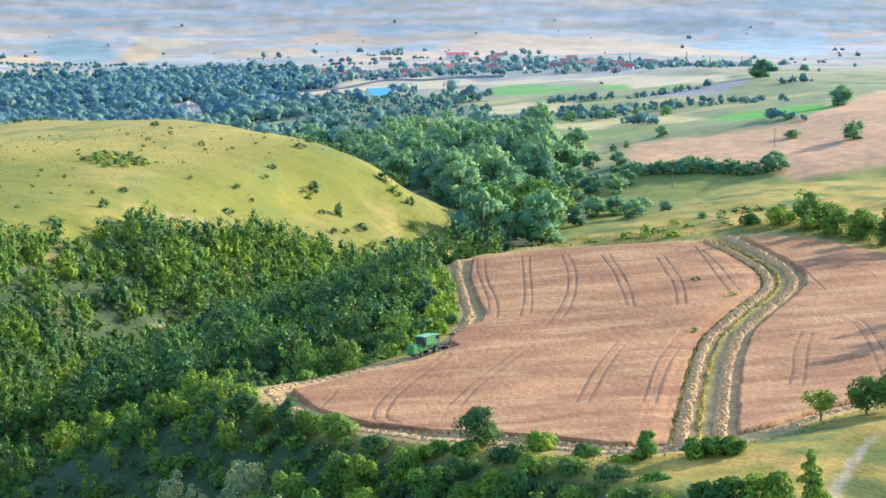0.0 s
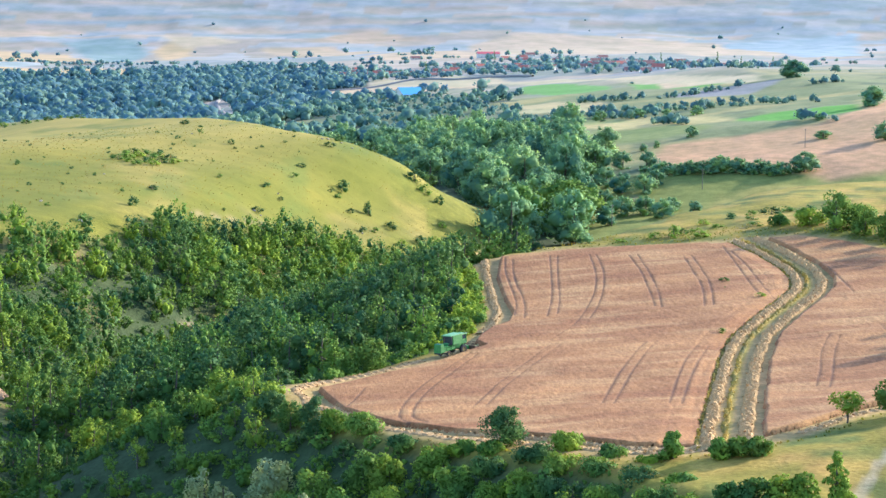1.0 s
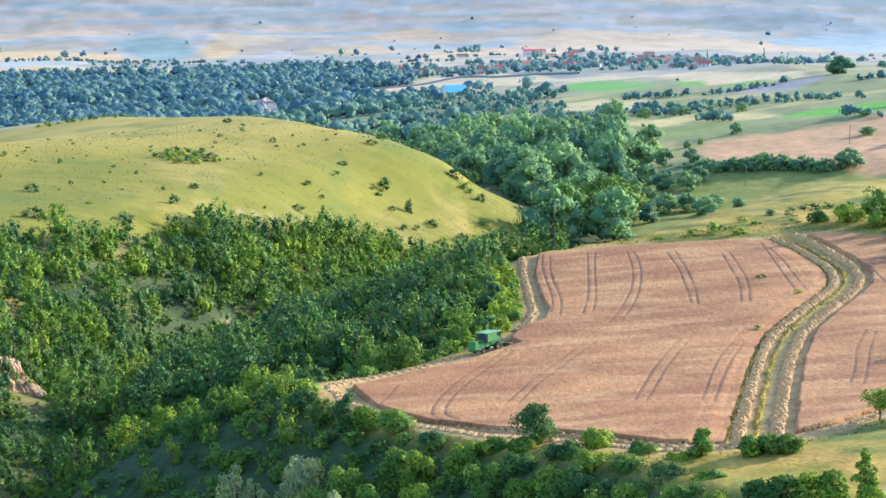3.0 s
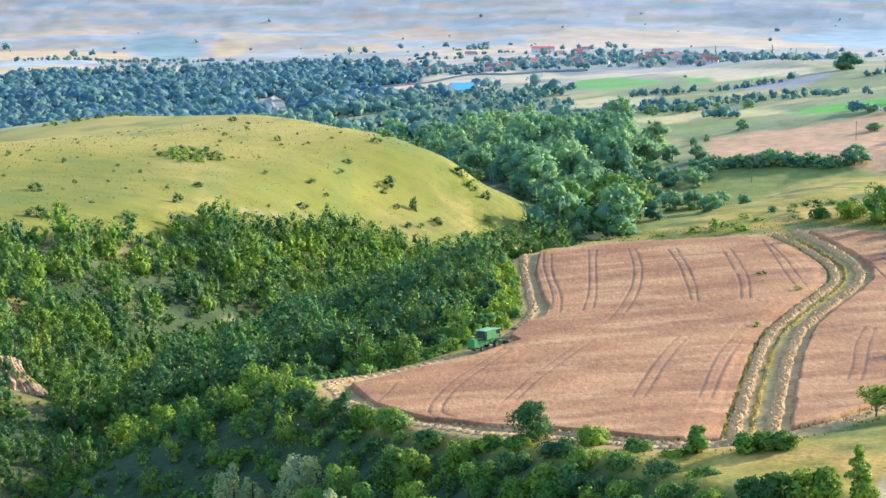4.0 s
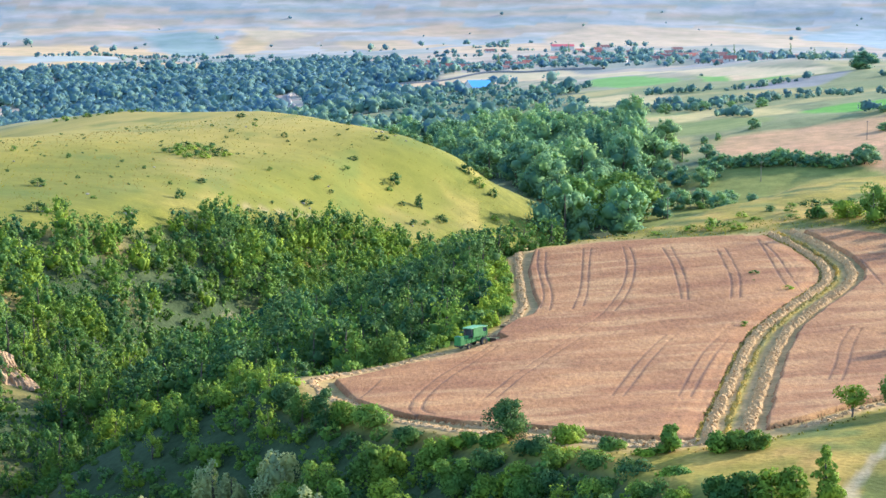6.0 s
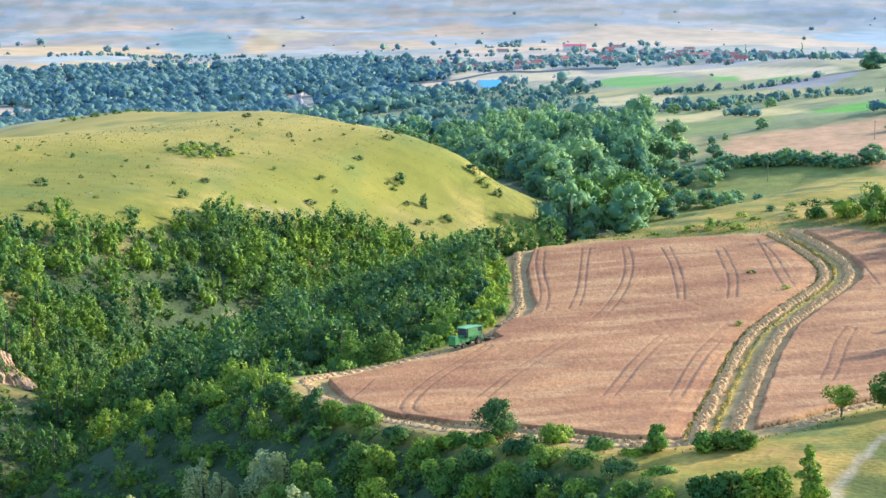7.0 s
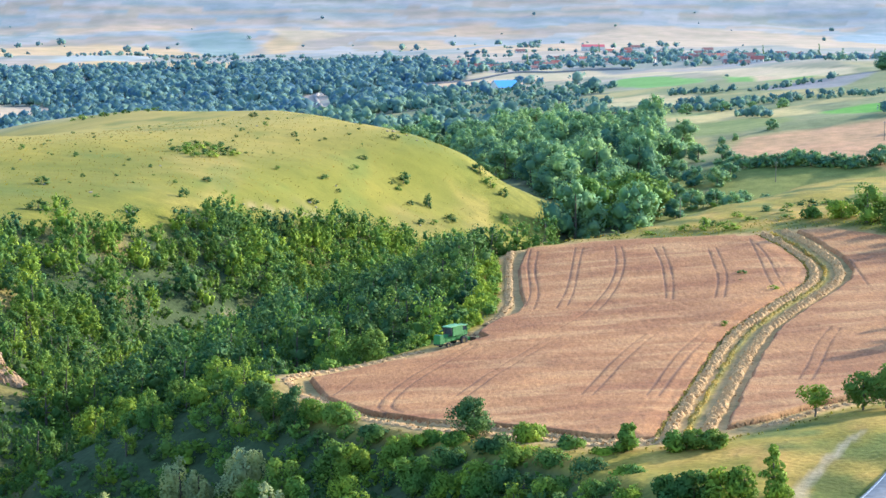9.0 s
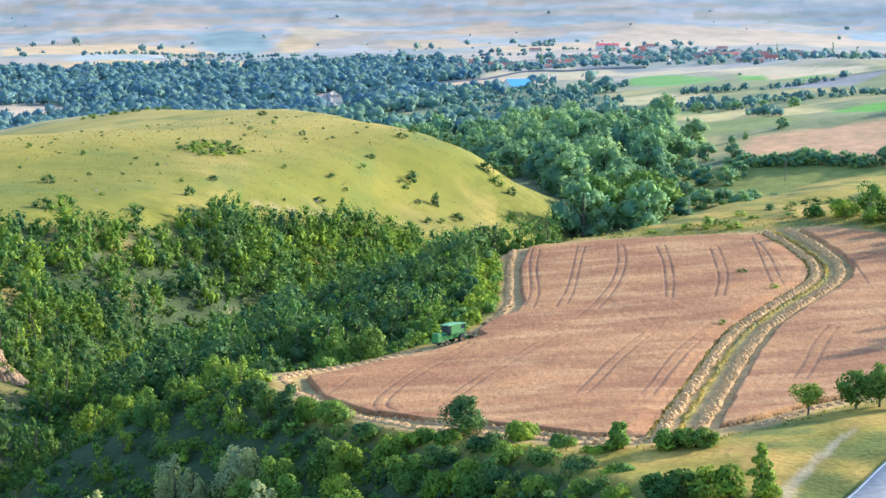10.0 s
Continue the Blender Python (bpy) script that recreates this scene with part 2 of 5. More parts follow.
FIELD = [(13, 418), (14, 399), (14, 375), (13, 354), (10, 339), (3, 321), (-9, 311), (-17, 304), (-22, 296), (-19, 287), (-13, 279), (-5, 260), (1, 252), (7, 247), (14, 239), (21, 231), (27, 228), (38, 231), (45, 236), (53, 245), (62, 250), (75, 258), (100, 270), (130, 300), (130, 380), (100, 391), (89, 409), (83, 416), (65, 416), (50, 418), (33, 420)]
CROP_EDGE = [(19, 414), (17, 394), (17, 369), (17.5, 356), (16, 347), (13, 343), (10.5, 336), (9.3, 330), (10.8, 325), (2, 314), (-8, 305), (-16, 297), (-12, 280), (-5, 266), (3, 257), (11, 252), (18, 244), (24, 236.5), (30, 234), (38, 236), (45, 241), (53, 249), (62, 255), (75, 262), (100, 275), (127, 303), (127, 378), (98, 387), (87, 405), (81, 412.5), (65, 413), (50, 415), (33, 417)]
STRIP = [(33.8, 230), (35.2, 238), (41.6, 268.5), (47.7, 296), (53.2, 316), (59.1, 330), (66.2, 345), (71.3, 356.5), (73.9, 368), (74.5, 380), (73.2, 397), (70.2, 414)]
FAR_TRACKS = [
    [(19.8, 412), (18.7, 397), (18.9, 373), (18.6, 361), (17.4, 351)],
    [(21.2, 410), (19.9, 389), (20.4, 365), (19.0, 348)],
    [(29.0, 411), (26.9, 383), (25.4, 365), (23.0, 348)],
    [(30.5, 410), (28.1, 383), (26.9, 365), (25.0, 350)],
    [(37.0, 409), (36.3, 389), (33.5, 366), (28.9, 346), (26.1, 336), (21.5, 325)],
    [(38.3, 408), (38.0, 391), (35.6, 370), (32.5, 353), (29.9, 343)],
    [(44.8, 405), (44.8, 387), (43.7, 368), (42.4, 350)],
    [(46.5, 405), (46.2, 387), (45.2, 366), (43.3, 348)],
    [(55.2, 400), (54.2, 381), (53.4, 365), (50.4, 345)],
    [(56.8, 400), (56.0, 380), (55.1, 366), (52.0, 345)],
    [(64.5, 408), (63.3, 382), (62.0, 363), (61.7, 353)],
    [(65.1, 401), (65.2, 383), (63.9, 364), (63.5, 349)],
    [(79.3, 377), (78.6, 363), (77.5, 348)],
]
NEAR_TRACKS = [
    [(64.4, 310), (59.6, 295), (56.8, 282), (53.2, 269)],
    [(65.6, 308), (61.2, 293), (58.4, 281), (54.6, 267)],
    [(74, 316), (72.2, 300), (69.5, 285), (66, 268)],
    [(75.6, 316), (73.8, 300), (71.1, 285), (67.6, 268)],
    [(8, 319), (1.1, 299), (-2.6, 285), (-4.2, 273), (-4.2, 268), (-3.0, 264)],
    [(9, 317), (2.5, 297), (-1.1, 283), (-2.7, 270), (-1.8, 266), (-0.6, 264)],
    [(-8.9, 295), (-11.5, 281)],
    [(21.5, 322), (12, 295), (6.4, 274)],
    [(23, 321), (13.4, 294), (7.9, 273)],
    [(36, 316), (34.4, 312), (27.6, 287), (23.5, 268)],
    [(37.4, 315), (35.9, 311), (29, 285), (25, 267)],
    [(44, 312), (39.9, 299), (35.4, 280), (32.2, 264)],
    [(45.4, 310), (41.5, 297), (37.0, 279), (33.7, 263)],
]

# ---- ground: one sheet to the horizon ----
u = np.concatenate([np.linspace(-1.0, -0.31, 36)[:-1], np.linspace(-0.31, 0.31, 370), np.linspace(0.31, 1.0, 36)[1:]])
rows_y = np.concatenate([np.linspace(-500, 110, 22)[:-1], 110 * np.exp(np.linspace(0, math.log(2000 / 110), 300)), 2000 * np.exp(np.linspace(0, math.log(5200 / 2000), 120))[1:]])
GY, GU = np.meshgrid(rows_y, u, indexing="ij")
GX = GU * (np.maximum(GY, 110) + np.maximum(110 - GY, 0) * 0.5 + 60)
GZ = lie(GX, GY)
nr, nc = GX.shape
k = np.arange(nr * nc).reshape(nr, nc)
quads = np.stack([k[:-1, :-1], k[:-1, 1:], k[1:, 1:], k[1:, :-1]], -1).reshape(-1, 4)
ground_mesh = mesh_of("ground", np.stack([GX, GY, GZ], -1).reshape(-1, 3), quads, GROUND, True)


def mixed(base, colour, w):
    return base + (np.array(colour) - base) * np.clip(w, 0, 1)[..., None]


def cover_of(x, y):
    """What grows where: soil or turf colour, with haze and shade mixed in."""
    ax, ex = axis_x(y), edge_x(y)
    d = ax - x
    col = np.zeros(x.shape + (3,)) + (0.178, 0.173, 0.026)
    # grass hill: greener low down, straw-yellow on its crown
    dry = S(0.0, 0.8, waves(x, y, 60, 11, 4) + 0.9 * S(80, 150, d) - 0.3)
    col = mixed(col, (0.29, 0.235, 0.036), dry * (d > 10))
    back = S(600, 750, y + 50 * waves(x, y, 45, 61, 4)) * (x < wood_x(y)) * S(-60, -10, d - 70)
    col = mixed(col, (0.37, 0.285, 0.065), 0.85 * back * S(50, 100, d))
    col = mixed(col, (0.34, 0.26, 0.07), 0.5 * S(0.2, 0.55, waves(x, y * 0.6, 30, 62, 4)) * (x < wood_x(y) - 2) * (y > 470))
    col = mixed(col, (0.11, 0.15, 0.03), 0.55 * S(0.15, 0.5, waves(x, y * 0.6, 18, 63, 4)) * (x < wood_x(y) - 2) * (y > 470))
    col = mixed(col, (0.33, 0.22, 0.12), 0.18 * S(0.4, 0.65, waves(x, y, 26, 12, 4)) * (x < wood_x(y) - 4))
    # wooded banks: litter darkened to stand for shade, with dry grass and bare loam
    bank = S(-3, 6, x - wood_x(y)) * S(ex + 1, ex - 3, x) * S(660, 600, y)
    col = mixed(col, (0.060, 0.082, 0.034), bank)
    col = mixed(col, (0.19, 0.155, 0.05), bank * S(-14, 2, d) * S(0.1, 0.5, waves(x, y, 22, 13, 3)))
    # shoulder in front of the field and behind it
    shoulder = S(ex - 4, ex + 2, x) * S(700, 600, y)
    col = mixed(col, (0.285, 0.225, 0.036), shoulder)
    col = mixed(col, (0.38, 0.26, 0.055), shoulder * S(0.0, 0.5, waves(x, y, 12, 14, 4)))
    col = mixed(col, (0.40, 0.24, 0.06), 0.7 * shoulder * S(0.15, 0.45, waves(x, y, 7, 27, 4)))
    col = mixed(col, (0.11, 0.14, 0.03), 0.85 * shoulder * S(0.05, 0.35, waves(x, y, 9, 26, 3)))
    # field stubble
    col = mixed(col, (0.44, 0.29, 0.115), S(-1.2, 0.6, inside(x, y, FIELD) + 0.6 * waves(x, y, 4, 15)))
    weedy = np.minimum(off_line(x, y, [(a - 3.7, b) for a, b in STRIP]), off_line(x, y, [(a - 0.1, b) for a, b in STRIP]))
    col = mixed(col, (0.31, 0.27, 0.05), 0.75 * S(0.75, 0.2, weedy))
    # far country: strips of straw, stubble, pasture and fallow, cooled towards haze
    far = S(760, 860, y) * (d < 30) + S(880, 960, y) * (d >= 30)
    far = np.clip(far, 0, 1)
    slope = 3500 * (54 - far_land(np.zeros_like(y), y)) / np.maximum(y, 500)
    strip = np.floor(slope / 4.6 + x / 700 + 2.2 * waves(x, y, 700, 16, 4)).astype(int)
    lot = np.floor((x - 0.25 * y + 110 * waves(x, y, 260, 17)) / 300 + 0.4 * strip).astype(int)
    pick = GRID[(strip * 13) % 256, (lot * 29 + strip * 7) % 256]
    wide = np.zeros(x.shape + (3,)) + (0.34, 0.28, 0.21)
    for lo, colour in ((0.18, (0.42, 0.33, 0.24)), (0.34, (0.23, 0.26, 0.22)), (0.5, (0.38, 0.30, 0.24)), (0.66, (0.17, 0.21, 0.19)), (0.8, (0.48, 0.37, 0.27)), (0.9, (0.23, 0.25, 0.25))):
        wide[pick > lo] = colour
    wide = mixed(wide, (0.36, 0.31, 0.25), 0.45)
    # blue cast of distance haze, growing beyond 2600 m
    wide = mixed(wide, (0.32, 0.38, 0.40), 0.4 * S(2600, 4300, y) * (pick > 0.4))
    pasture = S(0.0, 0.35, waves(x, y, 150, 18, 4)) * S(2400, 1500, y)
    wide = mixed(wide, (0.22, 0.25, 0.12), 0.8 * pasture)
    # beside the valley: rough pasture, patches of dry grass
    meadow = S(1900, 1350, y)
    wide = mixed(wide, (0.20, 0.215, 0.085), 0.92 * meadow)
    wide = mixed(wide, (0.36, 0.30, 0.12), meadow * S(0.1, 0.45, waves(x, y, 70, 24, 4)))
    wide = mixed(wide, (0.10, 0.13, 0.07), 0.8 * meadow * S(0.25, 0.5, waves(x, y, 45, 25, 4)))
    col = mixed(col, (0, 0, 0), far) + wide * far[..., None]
    across = S(600, 640, y) * S(1000, 900, y) * (d < 10)
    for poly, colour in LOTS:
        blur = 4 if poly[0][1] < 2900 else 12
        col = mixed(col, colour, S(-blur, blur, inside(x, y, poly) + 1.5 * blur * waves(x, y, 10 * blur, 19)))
    col = mixed(col, (0.36, 0.29, 0.08), 0.6 * across * S(0.05, 0.4, waves(x, y, 24, 64, 4)) * (y < 835))
    col = mixed(col, (0.15, 0.18, 0.10), 0.85 * S(-8, 8, inside(x, y, [(-119, 1712), (-60, 1560), (15, 1420), (80, 1330), (100, 1420), (75, 1620), (50, 1760), (-30, 2000), (-110, 2080), (-140, 1900)]) + 14 * waves(x, y, 60, 65)))
    # lanes and the trodden track
    col = mixed(col, (0.50, 0.40, 0.30), 0.5 * S(1.2, 0.3, off_line(x, y, PATHWAY) + 1.2 * waves(x, y, 3, 22)))
    col = mixed(col, (0.34, 0.25, 0.15), 0.5 * S(1.8, 0.6, off_line(x, y, HILL_TRACK)))
    col = mixed(col, (0.30, 0.23, 0.15), S(4, 1.5, np.minimum(np.hypot(x + 78, (y - 372) / 1.4), np.minimum(np.hypot(x + 52, (y - 491) / 1.3), np.hypot(x - 103, (y - 822) / 2))) + 1.5 * waves(x, y, 4, 23)))
    # ground darker under valley woods; past y 1100 paled and blued for haze
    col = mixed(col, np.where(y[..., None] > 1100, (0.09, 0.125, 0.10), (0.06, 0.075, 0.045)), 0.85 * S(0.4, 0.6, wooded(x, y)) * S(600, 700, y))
    return col


LANE = [(-122, 1690), (-126, 1725), (-143, 1884), (-164, 2066), (-175, 2167), (-177, 2230), (-160, 2262), (-103, 2200), (-42, 2180), (40, 2210), (160, 2080)]
ROAD_LINE = [(37, 168), (44.8, 184), (50.8, 197), (57, 209), (65.4, 221), (80, 234), (105, 248), (140, 262)]
PATHWAY = [(54, 226), (51, 221), (48, 216), (46, 210), (44, 206), (42, 199), (41, 190)]
HILL_TRACK = [(-60, 575), (-36, 606), (-20, 616), (-8, 622), (6, 640), (22, 668), (34, 705)]
# The blue-grey plots far out carry distance haze in their colour.
LOTS = [
    ([(55, 640), (70, 860), (112, 872), (170, 850), (250, 845), (330, 900), (330, 700), (200, 600), (120, 600)], (0.215, 0.225, 0.055)),
    ([(120, 923), (135, 956), (171, 974), (211, 978), (248, 1023), (312, 1163), (360, 1100), (340, 900), (250, 840), (187, 837), (171, 866), (141, 875), (120, 890)], (0.51, 0.295, 0.15)),
    ([(116, 1103), (108, 986), (134, 984), (163, 1010), (168, 1039), (141, 1100)], (0.20, 0.23, 0.07)),
    ([(185, 1059), (206, 1080), (230, 1092), (253, 1080), (240, 1023), (222, 1013), (204, 1010)], (0.13, 0.31, 0.04)),
    ([(128, 1821), (116, 1650), (148, 1544), (181, 1561), (186, 1641)], (0.17, 0.32, 0.08)),
    ([(212, 1692), (196, 1539), (235, 1488), (274, 1508), (282, 1578)], (0.16, 0.31, 0.07)),
    ([(-108, 2154), (-65, 2149), (-11, 2212), (57, 2188), (107, 2076), (98, 1882), (47, 1970), (-4, 2047)], (0.58, 0.40, 0.24)),
    ([(198, 1436), (235, 1433), (262, 1426), (291, 1448), (249, 1338), (211, 1336)], (0.24, 0.23, 0.22)),
    ([(212, 1518), (290, 1528), (299, 1577), (269, 1626), (224, 1609)], (0.54, 0.39, 0.24)),
    ([(92, 1418), (128, 1373), (155, 1360), (158, 1402), (123, 1464), (94, 1459)], (0.50, 0.39, 0.19)),
    ([(111, 1140), (129, 1078), (157, 1063), (184, 1056), (188, 1088), (162, 1165), (135, 1228), (119, 1226)], (0.46, 0.37, 0.15)),
    ([(61, 1119), (80, 1125), (99, 1159), (114, 1224), (112, 1254), (87, 1225), (63, 1164)], (0.42, 0.36, 0.13)),
    ([(-676, 2998), (-616, 2878), (-626, 3088), (-658, 3156), (-687, 3087)], (0.47, 0.34, 0.19)),
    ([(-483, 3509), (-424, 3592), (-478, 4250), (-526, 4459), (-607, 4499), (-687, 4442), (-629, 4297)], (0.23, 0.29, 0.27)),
    ([(-400, 3480), (-374, 3917), (-391, 4346), (-437, 4448), (-470, 4300), (-420, 3900)], (0.47, 0.34, 0.19)),
    ([(-148, 4421), (-76, 4570), (-12, 4602), (65, 4540), (108, 4466), (-24, 4430)], (0.41, 0.31, 0.21)),
    ([(-330, 1180), (-280, 1150), (-220, 1100), (-230, 1200), (-300, 1300)], (0.42, 0.36, 0.12)),
    ([(-560, 2150), (-500, 2120), (-480, 2300), (-560, 2330)], (0.50, 0.38, 0.25)),
    ([(-640, 2950), (-340, 2900), (-330, 3200), (-620, 3300)], (0.50, 0.35, 0.18)),
    ([(205, 4348), (302, 4507), (432, 4534), (616, 4481), (763, 4377), (729, 3501), (552, 3337), (394, 3616), (188, 3576)], (0.45, 0.35, 0.24)),
    ([(-14, 3771), (99, 4033), (186, 3730), (270, 3344), (126, 3293), (-13, 3357)], (0.47, 0.35, 0.23)),
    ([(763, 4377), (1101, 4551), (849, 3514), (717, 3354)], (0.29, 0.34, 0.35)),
    ([(-11, 2341), (84, 2250), (157, 1982), (215, 1773), (267, 1635), (299, 1562), (283, 1480), (241, 1532), (203, 1680), (145, 1834), (75, 2038), (-11, 2178)], (0.50, 0.40, 0.24)),
    ([(74, 1492), (109, 1398), (149, 1336), (138, 1302), (70, 1420)], (0.48, 0.40, 0.20)),
    ([(57, 1168), (93, 1203), (118, 1250), (137, 1203), (146, 1143), (111, 1181), (68, 1133)], (0.40, 0.38, 0.13)),
    ([(-487, 4551), (-369, 4514), (-299, 4419), (-406, 4357)], (0.47, 0.37, 0.24)),
    ([(-980, 4588), (-834, 4635), (-662, 4612), (-776, 4521), (-958, 4484)], (0.47, 0.35, 0.24)),
    ([(-431, 4635), (-263, 4656), (-79, 4622), (-259, 4581)], (0.45, 0.35, 0.25)),
    ([(-245, 4332), (-99, 4348), (25, 3977), (-118, 3755)], (0.45, 0.34, 0.22)),
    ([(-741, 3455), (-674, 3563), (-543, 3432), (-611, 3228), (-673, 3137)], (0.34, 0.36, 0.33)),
    ([(-1021, 4102), (-945, 4284), (-831, 4328), (-642, 4218), (-492, 3651), (-618, 3488), (-778, 3537), (-862, 3470)], (0.50, 0.36, 0.20)),
]


def wooded(x, y):
    """How thickly trees stand, 0..1, beyond the near ravine."""
    x, y = np.asarray(x, float), np.asarray(y, float)
    ax = axis_x(y)
    n = waves(x, y, 55, 21, 3)
    valley = S(-6, -1, x - ax) * S(4, -6, x - along(y, 640, 45, 700, 68, 780, 78, 850, 88, 900, 96, 1000, 98, 1100, 84, 1190, 45)) * S(708, 714, y) * S(1180, 1120, y)
    deep = S(-0.1, 0.1, 1.3 * n + 0.95 * S(130, -80, x + 0.075 * (y - 1200)) - 0.52) * S(1080, 1150, y) * S(3050, 2900, y) * S(330, 120, x + 0.05 * y)
    hill_foot = S(0.1, 0.2, n + 0.1) * S(60, 10, abs(x + 250 + 0.3 * (y - 1050))) * S(980, 1020, y) * S(1250, 1150, y)
    deep = deep * S(11, 18, np.minimum(off_line(x, y + 14, LANE), off_line(x, y + 40, LANE))) * S(20, 30, np.hypot(x - 27, (y - 1790) / 3.5))
    for poly, _ in LOTS:
        deep = deep * S(4, -6, inside(x, y, poly))
    return np.clip(np.maximum(np.maximum(valley * S(-0.55, -0.35, n), deep), hill_foot), 0, 1)


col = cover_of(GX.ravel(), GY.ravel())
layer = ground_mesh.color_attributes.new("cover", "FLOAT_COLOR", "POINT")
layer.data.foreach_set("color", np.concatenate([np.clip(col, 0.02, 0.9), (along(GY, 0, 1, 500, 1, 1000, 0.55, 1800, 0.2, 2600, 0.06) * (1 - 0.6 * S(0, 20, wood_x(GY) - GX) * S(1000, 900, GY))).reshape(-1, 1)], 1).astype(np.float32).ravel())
tagged(new("ground", ground_mesh), "rolling grassland and dry farmland with wooded ravines", "ground", kind="structure")

def rounded(line):
    """The same line with its corners cut twice."""
    for _ in range(2):
        line = [line[0]] + [tuple(p + (q - p) * k for p, q in zip(a, b)) for a, b in zip(line, line[1:]) for k in (0.25, 0.75)] + [line[-1]]
    return line


# ---- standing wheat, cut strips left open ----
cx, cy = np.meshgrid(np.arange(-24, 112, 0.25), np.arange(228, 420, 0.46), indexing="ij")
deep_in = np.minimum(inside(cx, cy, CROP_EDGE), off_line(cx, cy, [(a + 0.4, b) for a, b in STRIP]) - 4.05 + 0.35 * waves(cx, cy, 3, 31, 3))
left_of_strip = off_line(cx, cy, [(a - 5, b + 1) for a, b in STRIP]) < off_line(cx, cy, STRIP)
height = np.where(left_of_strip & (off_line(cx, cy, STRIP) < 8), 0.62 * (0.55 * S(-0.12, 0.2, deep_in) + 0.45 * S(0.3, 3.0, deep_in)), 0.68 * S(-0.12, 0.22, deep_in))
tracks = np.full(cx.shape, 9.0)
for line in FAR_TRACKS + NEAR_TRACKS:
    tracks = np.minimum(tracks, off_line(cx, cy, rounded(line)) + 0.12 * waves(cx, cy, 6, 34))
height = height * (1 - 0.16 * S(0.2, 0.06, tracks))
height += (height > 0.4) * (0.045 * waves(cx * 2, cy, 1.8, 32, 2) + 0.10 * waves(cx, cy, 7, 33, 2))
cz = lie(cx, cy) + height - 0.03
n0, n1 = cx.shape
k = np.arange(n0 * n1).reshape(n0, n1)
keep = (deep_in > -0.35)
keep = keep[:-1, :-1] & keep[1:, :-1] & keep[:-1, 1:] & keep[1:, 1:]
quads = np.stack([k[:-1, :-1], k[1:, :-1], k[1:, 1:], k[:-1, 1:]], -1)[keep]
used, quads = np.unique(quads, return_inverse=True)
crop_mesh = mesh_of("wheat_field", np.stack([cx, cy, cz], -1).reshape(-1, 3)[used], quads.reshape(-1, 4), CROP, True)
tread = (S(0.26, 0.06, tracks) * along(cy, 250, 0.75, 290, 0.8, 315, 0.3, 335, 0.35, 350, 0.85, 420, 0.95)).reshape(-1)[used]
layer = crop_mesh.color_attributes.new("tread", "FLOAT_COLOR", "POINT")
layer.data.foreach_set("color", np.repeat(tread, 4).astype(np.float32))
tagged(new("wheat_field", crop_mesh), "standing ripe wheat, pinkish tan, with paired wheel tracks", "wheat", kind="stuff")


# ---- trees ----
def leaf_cloud(rng, lumps, count, size, up=0.35):
    """Small quads on the lumps of a crown (centre, radii x, y, z each), and the crown's soft normals at their corners."""
    share = np.array([l[3] * l[5] for l in lumps])
    which = rng.choice(len(lumps), count, p=share / share.sum())
    L = np.array(lumps)[which]
    way = rng.normal(size=(count, 3))
    way[:, 2] += up
    way /= np.linalg.norm(way, axis=1, keepdims=True)
    place = L[:, :3] + way * L[:, 3:6] * (0.76 + 0.4 * rng.random((count, 1)))
    face = way + 0.8 * rng.normal(size=(count, 3))
    face *= np.sign((face * way).sum(1, keepdims=True))
    face /= np.linalg.norm(face, axis=1, keepdims=True)
    a = np.cross(face, rng.normal(size=(count, 3)))
    a /= np.linalg.norm(a, axis=1, keepdims=True)
    b = np.cross(face, a)
    s = size * (0.6 + 0.8 * rng.random((count, 1)))
    v = np.stack([place - b * s * 0.42, place + a * s * 0.62, place + b * s * 0.42, place - a * s * 0.5], 1).reshape(-1, 3)
    P = np.array(lumps)
    heart = P[:, :3].mean(0) * (1, 1, 0.8)
    spread = np.abs(P[:, :3] - heart).max(0) + P[:, 3:6].mean(0)
    soft = 0.8 * way + 0.6 * (place - heart) / spread + 0.22 * face
    soft /= np.linalg.norm(soft, axis=1, keepdims=True)
    f = np.arange(count * 4).reshape(-1, 4)
    return v, f, np.repeat(soft, 4, 0)


BALL = bmesh.new()
bmesh.ops.create_icosphere(BALL, subdivisions=1, radius=1.0)
BALL_V = np.array([v.co for v in BALL.verts])
BALL_F = np.array([[v.index for v in f.verts] for f in BALL.faces])
BALL.free()


SOFT = {}


def ruffled(rng, normals, toss=0.62):
    """Normals tossed about, so that a lump catches the light like a mass of leaves."""
    n = normals + toss * rng.normal(size=normals.shape)
    return n / np.linalg.norm(n, axis=1, keepdims=True)


def crown_mesh(name, seed, lumps, count, size, mat, up=0.35, heart=0.54):
    """A crown: leaf quads over dark inner masses that stop the light."""
    rng = np.random.default_rng(seed)
    v, f, soft = leaf_cloud(rng, lumps, count, size, up)
    vs, fs, ns, base = [v], [], [soft], len(v)
    core = lumps[::2] if len(lumps) > 8 and heart < 0.65 else lumps
    for l in core:
        w = BALL_V * np.array(l[3:6]) * heart * (0.68 + 0.64 * rng.random((len(BALL_V), 1))) + np.array(l[:3])
        vs.append(w)
        ns.append(ruffled(rng, BALL_V, 0.4))
        fs.append((BALL_F + base).ravel())
        base += len(w)
    sizes = np.concatenate([np.full(len(f), 4), np.full(len(core) * len(BALL_F), 3)])
    me = loose_mesh(name, np.concatenate(vs), np.concatenate([f.ravel()] + fs), sizes, mat, np.concatenate(ns))
    SOFT[me] = np.concatenate(ns)
    return me


